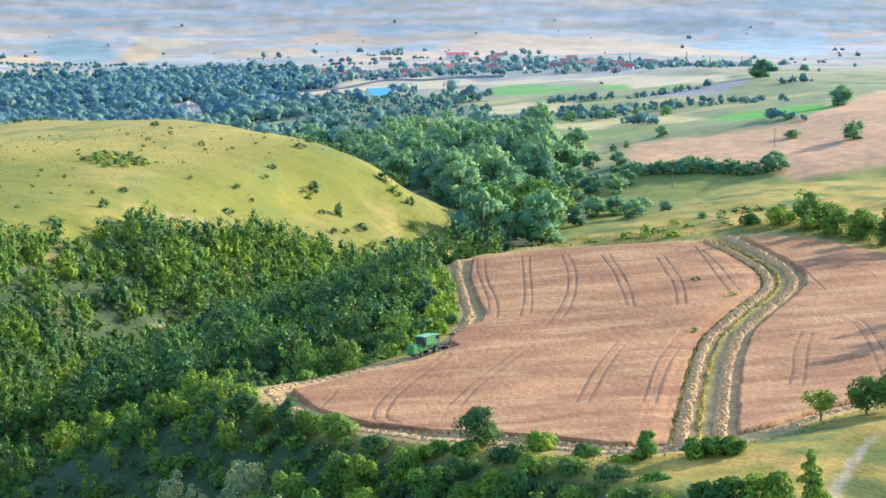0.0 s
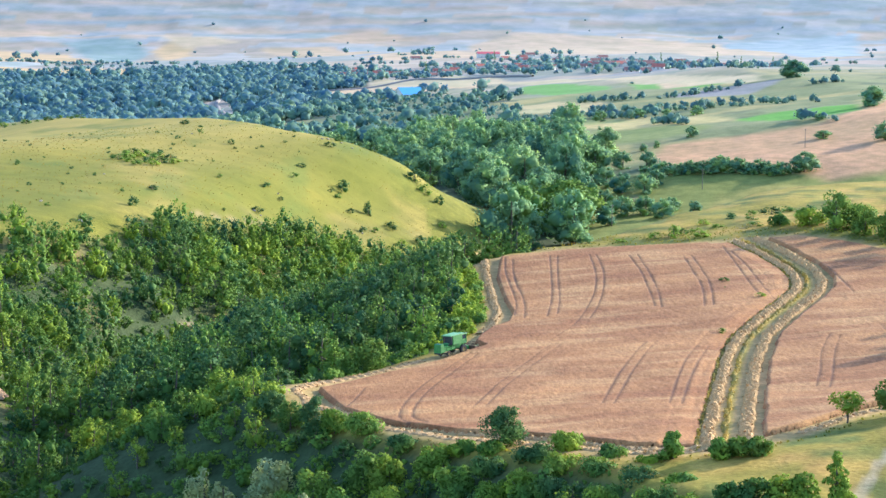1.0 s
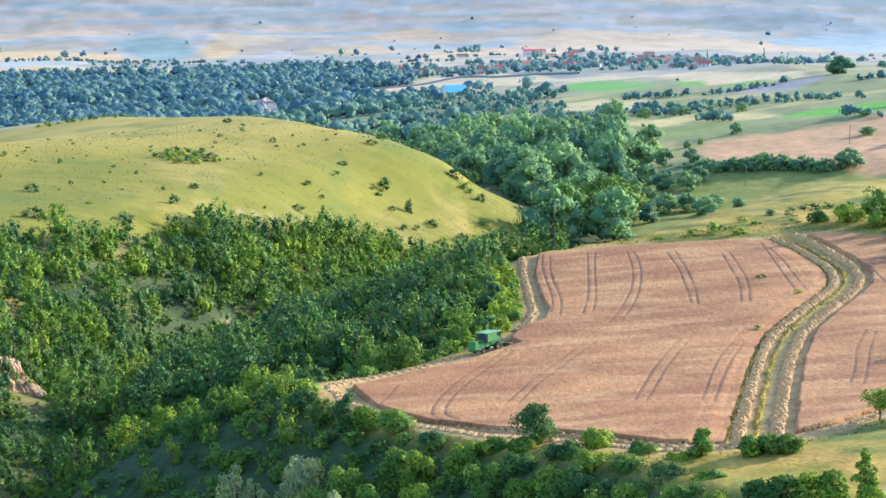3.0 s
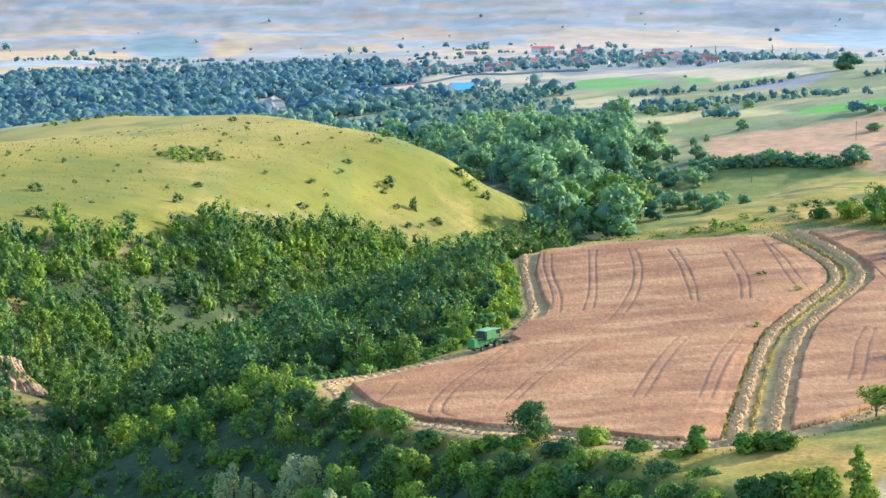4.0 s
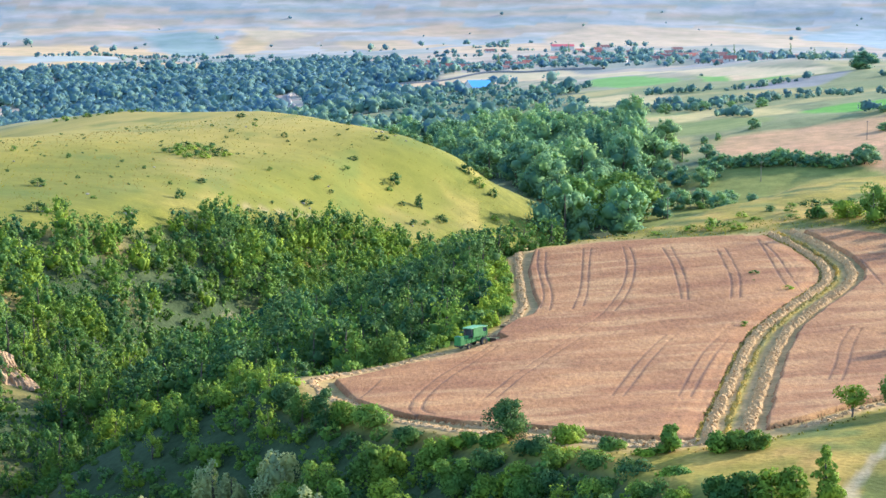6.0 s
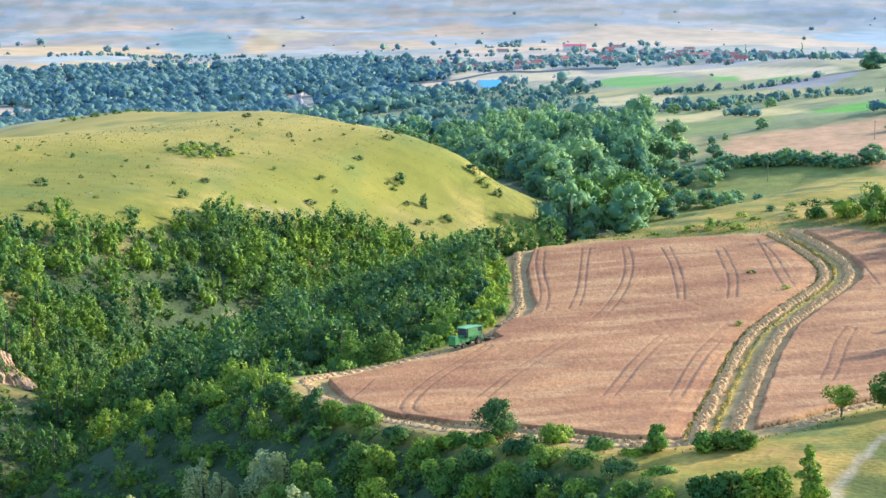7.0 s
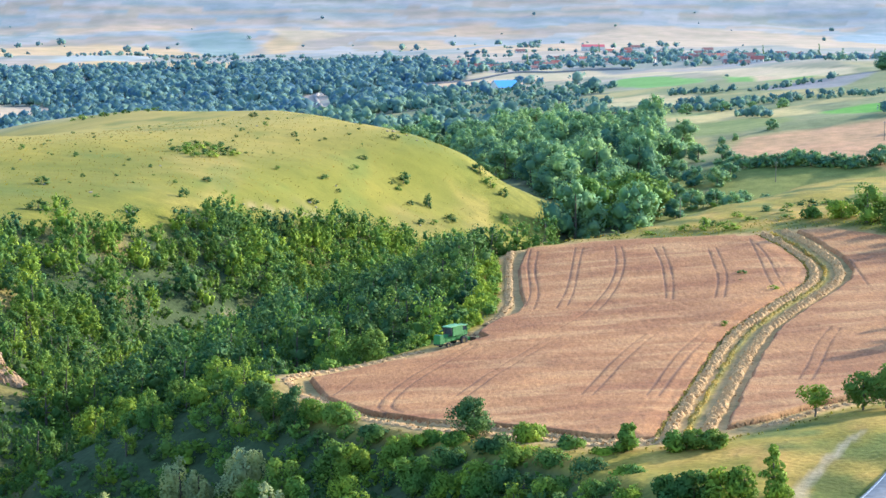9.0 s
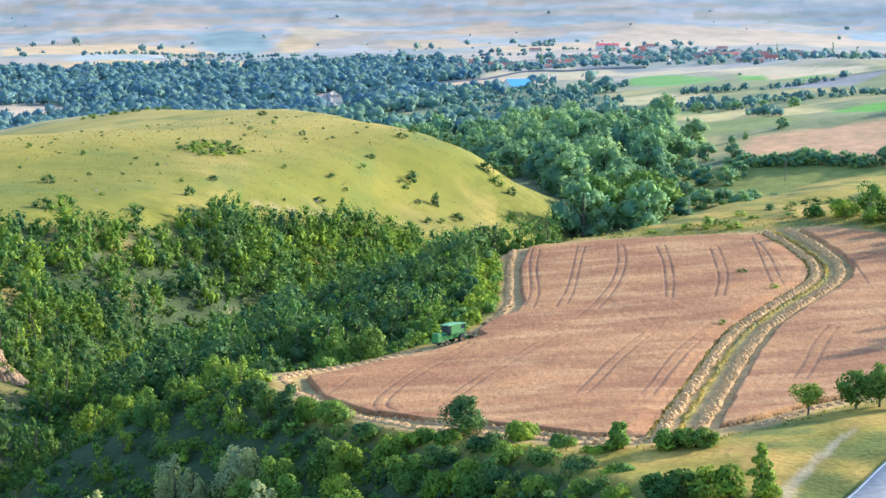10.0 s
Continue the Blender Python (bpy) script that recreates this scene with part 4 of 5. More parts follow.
for i, (x, y, top, w) in enumerate(((-9.3, 249.5, -4.0, 5.4), (-5.8, 247, -3.4, 4.4), (-0.5, 244.8, -2.2, 4.2), (1.8, 236.5, -2.8, 5.2), (-11, 234, -4.4, 5.4), (-6.5, 236, -5.0, 5.0), (-15.5, 250, -6.2, 5.6), (-4.5, 229, -5.0, 5.0), (6.5, 231, -3.6, 4.6), (-19.5, 246, -8.2, 5.5), (11, 226, -3.2, 4.4))):
    stand("poplar_sapling", x, y, near_kind(960 + i, reach(x, y, top), w, LEAF_BRIGHT if i % 3 else LEAF, 0.05, "cone", 2600, 0.30), "tall green tree on the shaded slope", "tree", "slope trees", i * 47)
for i, (x, y, top, w) in enumerate(((-31.7, 308.6, -3.4, 5.5), (-25, 312.5, -3.6, 5.0), (-34, 294, -5.6, 5.5), (-39, 291, -6.4, 5.0), (-28, 303, -4.4, 5.0), (-36, 303, -6.0, 5.5), (-52, 313, -12.5, 6.0), (-59.5, 305, -12.6, 6.0), (-46, 305, -9.5, 5.5), (-21.5, 313.5, -4.0, 3.6), (-8, 318.5, -0.8, 5.4), (-11.5, 316.5, -2.4, 4.0), (-14, 322, -2.4, 4.6))):
    stand("spur_tree", x, y, near_kind(1100 + i, reach(x, y, top), w, (LEAF_BRIGHT, LEAF)[i % 2] if i < 10 else LEAF, 0.04, ("round", "grove")[i % 2], 1800, 0.32), "bushy green tree on the spur beside the wheat", "tree", "spur trees", i * 39)

# ---- trees and shrubs at the field's far end ----
for i, (x, y, h, w) in enumerate(((90, 417, 8.2, 8.5), (95, 411.5, 6.5, 6.0), (99, 405, 6.8, 6.0), (102.5, 398.5, 7.5, 6.0), (86, 424, 3.8, 6.0), (106, 392, 13.0, 7.5), (112, 389, 12.0, 8.0), (80.5, 428, 2.4, 4.0), (95, 419, 5.0, 6.0), (101, 411, 5.0, 6.0))):
    stand("field_end_tree", x, y, near_kind(970 + i, h, w, LEAF if i != 4 else LEAF_BRIGHT, 0.03, "round", 1500, 0.42), "big dark green tree at the far end of the wheat", "tree", "field end trees", i * 71)
for i, (x, y, h, w) in enumerate(((80.5, 295, 8.6, 4.5), (91, 316, 9, 4.5), (90, 305, 8, 8), (97, 309, 9, 8), (118, 371, 8, 5))):
    stand("field_side_tree", x, y, near_kind(980 + i, h, w, LEAF, 0.15, "round", 900, 0.5), "tree beside the wheat that throws long shadows", "tree", "field side trees", i * 51)
SHOULDER = [(57, 426, 4.1, 2.9), (62, 423.5, 4.8, 2.0), (73, 447, 3.8, 1.5), (77, 440, 3.0, 1.0), (68, 435, 3.2, 1.0), (84, 454, 5.1, 1.8), (89, 461, 3.9, 1.3), (53, 426, 3.1, 1.5), (60, 430, 2.6, 1.4), (79, 455, 3.5, 1.3), (66, 441, 3.0, 1.2), (92, 452, 4.5, 1.9), (76, 430, 3.0, 1.0), (45, 424, 3.0, 1.0), (38, 425, 2.4, 0.8)]
for i, (x, y, w, h) in enumerate(SHOULDER):
    s = SHRUB[i % 3]
    plant(s, "verge_bush", x, y, w / 4.4, i * 37, h / 3.2 * 4.4 / w, tags=("green bush in the long grass behind the wheat", "bush", "verge bushes"))

# ---- bushes dotted over the grass hill ----
HILL_BUSHES = [(-134, 616, 2.4, 1.6), (-115, 606, 2.1, 1.5), (-111, 541, 4.0, 2.1), (-102, 497, 4.4, 2.4), (-97, 500, 3.7, 3.4), (-82, 517, 3.2, 1.8), (-74, 552, 2.8, 2.5), (-72, 585, 3.3, 1.3), (-79, 572, 1.5, 1.1), (-90, 595, 1.5, 1.0), (-104, 563, 1.4, 1.0), (-76, 704, 1.6, 1.2), (-69, 719, 1.8, 1.4), (-57, 700, 2.0, 1.8), (-79, 768, 3.5, 1.6), (-51, 716, 1.2, 0.8), (-56, 630, 2.1, 1.2), (-42, 641, 3.3, 1.4), (-37, 637, 1.8, 1.1), (-32, 685, 3.1, 1.4), (-34, 668, 2.6, 1.5), (-23, 722, 3.7, 1.8), (-20, 742, 3.8, 2.3)]
HILL_SHRUBS = [(-18, 684, 4.6, 3.9), (-19, 675, 2.7, 1.7), (-9, 674, 3.4, 4.2), (-7, 748, 3.8, 3.4), (8, 735, 6.0, 4.0), (12, 728, 4.4, 3.4), (14, 752, 4.6, 3.5), (17, 724, 3.3, 2.9), (-1, 669, 4.9, 2.3), (-7, 655, 3.0, 1.5), (-11, 649, 2.9, 1.7), (-15, 666, 2.3, 1.5), (-22, 676, 1.5, 1.0), (-22, 632, 1.4, 1.1), (-43, 613, 3.5, 1.7), (-57, 574, 1.9, 1.3), (-52, 594, 1.3, 0.8), (-93, 527, 1.8, 0.9), (-91, 491, 1.4, 0.8), (-125, 568, 1.3, 0.8), (-14, 760, 4.0, 2.2), (-8, 772, 5.0, 2.4)]
for i, (x, y, w, h) in enumerate(HILL_BUSHES + HILL_SHRUBS):
    plant(SHRUB[2 if i % 4 else 0], "hill_bush", x, y, 1.15 * w / 4.2, i * 67, h / 3.2 * 4.2 / w, tags=("round dark green bush alone on the grass hill" if w < 3 else "spreading dark green bush on the grass hill", "bush", "hill bushes"))
for i in range(16):
    a, r = i * 2.4, 1.5 + 1.6 * math.sqrt(i)
    plant(SHRUB[i % 3], "bramble_bush", -80.5 + r * 1.3 * math.cos(a), 645 + r * 2.2 * math.sin(a), 1.0, i * 40, 0.6, tags=("low bramble in a green thicket on the hill", "bush", "bramble thicket"))
for i in range(14):
    plant(SHRUB[i % 3], "crest_bush", -178 + 3.4 * i, 905 - 0.8 * i + 8 * math.sin(i * 2.1), 0.8 + 0.3 * math.sin(i * 1.7), i * 40, 0.6, tags=("low bush in the hollow behind the hill crest", "bush", "crest bushes"))
done = 0
while done < 70:
    x, y = rng.uniform(-150, 10), rng.uniform(490, 770)
    if 66 < axis_x(y) - x < 180 and abs(x) < 0.25 * y + 10:
        s = rng.uniform(0.2, 0.42)
        plant(LOW[1], "hill_tuft_bush", x, y, s, rng.random() * 360, 0.7, tags=("small dark bush low in the hill grass", "bush", "small hill bushes"))
        done += 1

for i, (x, y, w, h) in enumerate(((20, 690, 5.0, 3.2), (14, 676, 4.2, 2.6), (8, 664, 4.6, 3.0), (24, 700, 5.4, 3.6), (2, 652, 3.8, 2.4), (28, 694, 4.4, 3.0), (-6, 640, 3.6, 2.2), (17, 700, 3.4, 2.2))):
    plant(SHRUB[i % 3], "hill_foot_bush", x, y, w / 4.4, i * 53, h / 3.2 * 4.4 / w, tags=("green bush at the foot of the grass hill", "bush", "hill foot bushes"))

# ---- hedge, big trees and field trees across the valley ----
hedge = [(112 + 5.2 * i + 2 * math.sin(i), 868 - 1.6 * i + 2 * math.sin(2.3 * i), 0.48 + 0.18 * math.sin(i * 1.9) ** 2 + (0.18 if 4 < i < 8 else 0)) for i in range(12)]
hedge += [(x + 2.6, y - 0.8, s * 0.9) for x, y, s in hedge]
for i, (x, y, s) in enumerate(hedge):
    plant(VALLEY[1 + 2 * (i % 2)], "hedge_bush", x, y, s, i * 70, 0.8, tags=("dark green bush of a hedge below the stubble", "bush", "valley hedge"))
MID_TREES = [(97, 1032, 14, 14), (104, 957, 15, 13.5), (150, 982, 6.1, 5.8), (122, 950, 4.3, 3.8), (129, 956, 3.8, 3.8), (87, 902, 10.2, 9.2), (107, 929, 7.9, 3.7), (176, 852, 8.0, 7.0), (92, 985, 10.0, 9.0), (80, 1000, 9.0, 8.5), (203, 926, 9.3, 4.0), (226, 900, 11.0, 9.0), (257, 1048, 13.6, 10.7), (301, 1455, 20, 13.0), (215, 990, 5.6, 3.3), (140, 700, 7.5, 6.0), (105, 893, 9.5, 8.5), (98, 838, 10, 9), (92, 791, 10, 8.5), (115, 886, 9, 8), (107, 834, 9.5, 8.5), (102, 794, 10, 8), (93, 854, 11, 9), (107, 784, 9, 8), (113, 800, 8, 6), (121, 792, 7, 5), (114, 848, 8, 7), (88, 815, 10, 8), (84, 770, 10, 8), (178, 850, 11, 9), (180, 1150, 8, 6), (150, 1180, 9, 6), (130, 1200, 9, 7), (112, 1210, 9, 7), (165, 1165, 7, 5)]
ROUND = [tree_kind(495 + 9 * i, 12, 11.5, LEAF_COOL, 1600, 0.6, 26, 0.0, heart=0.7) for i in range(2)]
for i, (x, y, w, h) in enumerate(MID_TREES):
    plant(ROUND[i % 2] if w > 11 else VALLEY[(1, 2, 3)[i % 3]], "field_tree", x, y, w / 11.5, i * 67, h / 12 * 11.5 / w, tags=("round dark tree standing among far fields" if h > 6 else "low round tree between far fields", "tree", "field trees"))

# ---- cut straw left in rows ----
def windrow(name, line, wide, high, seed, mat=STRAW, label="lumpy row of pale cut straw on stubble", category="straw row"):
    rr = np.random.default_rng(seed)
    P = [np.array(p, float) for p in line]
    pts = []
    for a, b in zip(P, P[1:]):
        n = max(1, int(np.linalg.norm(b - a) / 0.3))
        pts += [a + (b - a) * i / n for i in range(n)]
    pts.append(P[-1])
    pts = np.array(pts)
    ahead = np.gradient(pts, axis=0)
    ahead /= np.linalg.norm(ahead, axis=1, keepdims=True)
    side = np.stack([ahead[:, 1], -ahead[:, 0]], 1)
    span = np.linspace(-1, 1, 9)
    run = np.arange(len(pts)) * 0.3
    lump = 0.62 + 0.3 * waves(run, run * 0 + seed, 2.5, seed, 2) + 0.48 * np.sin(run * 4.0 + 3 * waves(run, run * 0 + seed, 4, seed + 9, 2))
    sway = 0.35 * waves(run, run * 0 + seed, 2.6, seed + 3, 2)
    xy = pts[:, None] + side[:, None] * (span[None, :, None] * wide * 0.5 * (0.9 + 0.3 * lump[:, None, None]) + sway[:, None, None])
    z = lie(xy[..., 0], xy[..., 1]) + high * np.clip(lump, 0.1, 2)[:, None] * (1 - span[None] ** 2) ** 0.7 * (0.75 + 0.5 * rr.random(xy.shape[:2])) + 0.03
    n = len(pts)
    k = np.arange(n * 9).reshape(n, 9)
    f = np.stack([k[:-1, :-1], k[:-1, 1:], k[1:, 1:], k[1:, :-1]], -1).reshape(-1, 4)
    v = np.concatenate([xy, z[..., None]], 2).reshape(-1, 3)
    m = n
    pick = rr.integers(0, len(v), m)
    wisps, wf, _ = leaf_cloud(rr, [(0, 0, 0, 0.2, 0.2, 0.1)], m, 0.36)
    wisps = wisps + np.repeat(v[pick] + (0, 0, 0.05), 4, 0)
    me = mesh_of(name, np.concatenate([v, wisps]), np.concatenate([f, wf + len(v)]), mat)
    return tagged(new(name, me), label, category, kind="stuff")


def beside(line, off):
    P = np.array(line, float)
    t = np.gradient(P, axis=0)
    t /= np.linalg.norm(t, axis=1, keepdims=True)
    return [tuple(p) for p in P + np.stack([t[:, 1], -t[:, 0]], 1) * off]


windrow("straw_row", rounded(beside(STRIP, -2.3)), 1.5, 0.75, 1)
windrow("straw_row", rounded(beside(STRIP, 2.3)), 1.6, 0.75, 2)
windrow("straw_row", [(15.6, 415), (14.9, 399), (14.9, 375), (14.6, 356), (13, 346), (10.5, 339)], 1.5, 0.38, 3)
windrow("straw_row", [(0, 317.5), (-9, 309), (-16, 302.5), (-19.5, 296), (-16.5, 287), (-11, 276), (-5, 262.5), (2, 254), (9, 249), (16, 241), (22, 233.5), (29, 230.5), (38, 233)], 1.5, 0.26, 4)
windrow("straw_row", [(-13.5, 284), (-8.5, 273.5), (-2.5, 264), (4.5, 256), (11.5, 250.5), (18.5, 242), (24, 235), (30, 232.6), (37, 234.6)], 1.3, 0.3, 6)
windrow("straw_row", [(44, 237.5), (53, 246.5), (62, 252), (76, 259.5), (100, 272)], 1.2, 0.28, 5)

STUBBLE_WEEDS = foliage("stubble_weeds", (0.24, 0.205, 0.060), (0.36, 0.285, 0.09), 0.25)
windrow("weed_row", rounded(beside(STRIP, -0.35)), 0.6, 0.42, 11, STUBBLE_WEEDS, "narrow uncut row of yellow-green weeds between straw rows", "weeds")
windrow("weed_row", rounded(beside(STRIP, -3.45)), 0.4, 0.3, 12, STUBBLE_WEEDS, "thin row of yellow-green weeds along the wheat", "weeds")

# ---- tufts of weeds standing in the wheat ----
for i, (x, y, w) in enumerate(((49, 320, 1.9), (61.5, 351, 1.9), (58, 369, 2.2), (57, 362, 0.9))):
    ob = plant((None, SHRUB[i % 3][1]), "weed_patch", x, y, w / 4.4, i * 60, 0.6, sink=-0.42, tags=("dark green weeds standing in the ripe wheat", "weeds"))

# ---- long grass ----
def grass(name, spots, size, mat, label):
    n = len(spots)
    rr = np.random.default_rng(77)
    P = np.array(spots)
    foot = np.stack([P[:, 0], P[:, 1], lie(P[:, 0], P[:, 1]) - 0.03], 1)
    vs = []
    for k in range(3):
        a = rr.random(n) * 6.28
        s = size * (0.6 + 0.8 * rr.random(n))
        w = np.stack([np.cos(a), np.sin(a), 0 * a], 1) * (0.55 * s)[:, None]
        lean = np.stack([rr.normal(size=n) * 0.35 * s, rr.normal(size=n) * 0.35 * s, s], 1)
        vs.append(np.stack([foot - w * 0.6, foot + w * 0.6, foot + w + lean, foot - w * 0.7 + lean * 0.8], 1))
    v = np.concatenate(vs).reshape(-1, 3)
    f = np.arange(len(v)).reshape(-1, 4)
    return tagged(new(name, mesh_of(name, v, f, mat)), label, "grass", kind="stuff")


GRASS = foliage("green_grass", (0.25, 0.255, 0.045), (0.34, 0.315, 0.065), 0.42)
DRY = foliage("dry_grass", (0.27, 0.21, 0.06), (0.34, 0.26, 0.085), 0.3)
X, Y = rng.uniform(-20, 70, 8000), rng.uniform(188, 300, 8000)
keep = (inside(X, Y, FIELD) < -0.4) & (edge_x(Y) - X < 12) & (off_line(X, Y, ROAD_LINE) > 4.2) & (off_line(X, Y, PATHWAY) > 1.0)
keep &= inside(X, Y, FIELD) > -2.5
near_x, near_y = X[keep], Y[keep]
X, Y = rng.uniform(8, 110, 9000), rng.uniform(330, 500, 9000)
f = inside(X, Y, FIELD)
keep = (f > -16) & (f < -0.4) & (X - edge_x(Y) > -10)
near_x, near_y = np.concatenate([near_x, X[keep]]), np.concatenate([near_y, Y[keep]])
is_dry = waves(near_x, near_y, 12, 14, 4) > rng.uniform(-0.1, 0.5, near_x.shape)
X, Y = rng.uniform(-150, 20, 5000), rng.uniform(480, 780, 5000)
d = axis_x(Y) - X
keep = (d > 20) & (d < 175) & (abs(X) < 0.25 * Y + 12) & ((d > 64) | (Y > 560))
hill_dry = waves(X[keep], Y[keep], 60, 11, 4) > rng.uniform(-0.3, 0.3, keep.sum())
all_x, all_y, is_dry = np.concatenate([near_x, X[keep]]), np.concatenate([near_y, Y[keep]]), np.concatenate([is_dry, hill_dry])
spots = np.stack([all_x, all_y], 1)
X, Y = rng.uniform(-125, 30, 11000), rng.uniform(195, 640, 11000)
keep = (abs(X) < 0.235 * Y + 10) & (X > wood_x(Y)) & (edge_x(Y) - X > 1) & (inside(X, Y, FIELD) < -1)
for a, b, r in BARE:
    keep &= np.hypot(X - a, Y - b) > r
extra = (axis_x(Y) - X > -6) & (axis_x(Y) - X < 40) & (Y > 300) & (Y < 440) & keep
X2, Y2 = [np.repeat(q[extra], 4) + rng.normal(size=4 * extra.sum()) * 2.0 for q in (X, Y)]
X, Y, keep = np.concatenate([X, X2]), np.concatenate([Y, Y2]), np.concatenate([keep, np.ones(len(X2), bool)])
grass("undergrowth", np.stack([X[keep], Y[keep]], 1), 0.55, LEAF, "low green undergrowth between the ravine trees")
grass("green_grass", spots[~is_dry], 0.22, GRASS, "tufts of green grass on verge and hill")
grass("dry_grass", spots[is_dry], 0.22, DRY, "tufts of dry straw-yellow grass")


# ---- solid helpers ----
def box(bm, x0, x1, y0, y1, z0, z1, taper=(0, 0, 0, 0), bevel=0.03):
    """A box whose top is drawn in by taper (x0, x1, y0, y1)."""
    a, b, c, d = taper
    low = [(x0, y0, z0), (x1, y0, z0), (x1, y1, z0), (x0, y1, z0)]
    top = [(x0 + a, y0 + c, z1), (x1 - b, y0 + c, z1), (x1 - b, y1 - d, z1), (x0 + a, y1 - d, z1)]
    v = [bm.verts.new(p) for p in low + top]
    fs = [(3, 2, 1, 0), (4, 5, 6, 7), (0, 1, 5, 4), (1, 2, 6, 5), (2, 3, 7, 6), (3, 0, 4, 7)]
    made = [bm.faces.new([v[i] for i in f]) for f in fs]
    if bevel:
        bmesh.ops.bevel(bm, geom=list({e for f in made for e in f.edges}), offset=bevel, segments=1, affect="EDGES")
    return bm


def barrel(bm, a, b, r0, r1=None, sides=14):
    a, b = Vector(a), Vector(b)
    q = (b - a).to_track_quat("Z", "Y")
    r1 = r0 if r1 is None else r1
    rings = [[bm.verts.new(p + q @ Vector((r * math.cos(i * 2 * math.pi / sides), r * math.sin(i * 2 * math.pi / sides), 0))) for i in range(sides)] for p, r in ((a, r0), (b, r1))]
    for i in range(sides):
        bm.faces.new((rings[0][i], rings[0][(i + 1) % sides], rings[1][(i + 1) % sides], rings[1][i]))
    bm.faces.new(rings[0][::-1])
    bm.faces.new(rings[1])
    return bm


def lathe(bm, profile, centre, sides=20):
    """Turned round the y axis: (radius, y) pairs."""
    rings = [[bm.verts.new((centre[0] + r * math.cos(i * 2 * math.pi / sides), centre[1] + y, centre[2] + r * math.sin(i * 2 * math.pi / sides))) for i in range(sides)] for r, y in profile]
    for p, q in zip(rings, rings[1:]):
        for i in range(sides):
            bm.faces.new((p[i], p[(i + 1) % sides], q[(i + 1) % sides], q[i]))
    return bm


GREEN_PAINT = plain("faded_green_paint", (0.062, 0.21, 0.045), 0.5, spread=0.2, scale=2.0)
PALE_GREEN = plain("pale_green_paint", (0.17, 0.36, 0.14), 0.6, spread=0.2, scale=2.0)
DARK_STEEL = plain("dark_steel", (0.05, 0.055, 0.055), 0.5, 0.3)
RUBBER = plain("rubber", (0.03, 0.03, 0.03), 0.85)
RIM_PAINT = plain("dusty_yellow_rim", (0.45, 0.30, 0.10), 0.6)
CAB_GLASS = plain("tinted_glass", (0.03, 0.05, 0.06), 0.08, spread=0.1)
RUST = plain("rusty_steel", (0.16, 0.09, 0.06), 0.7, 0.2)


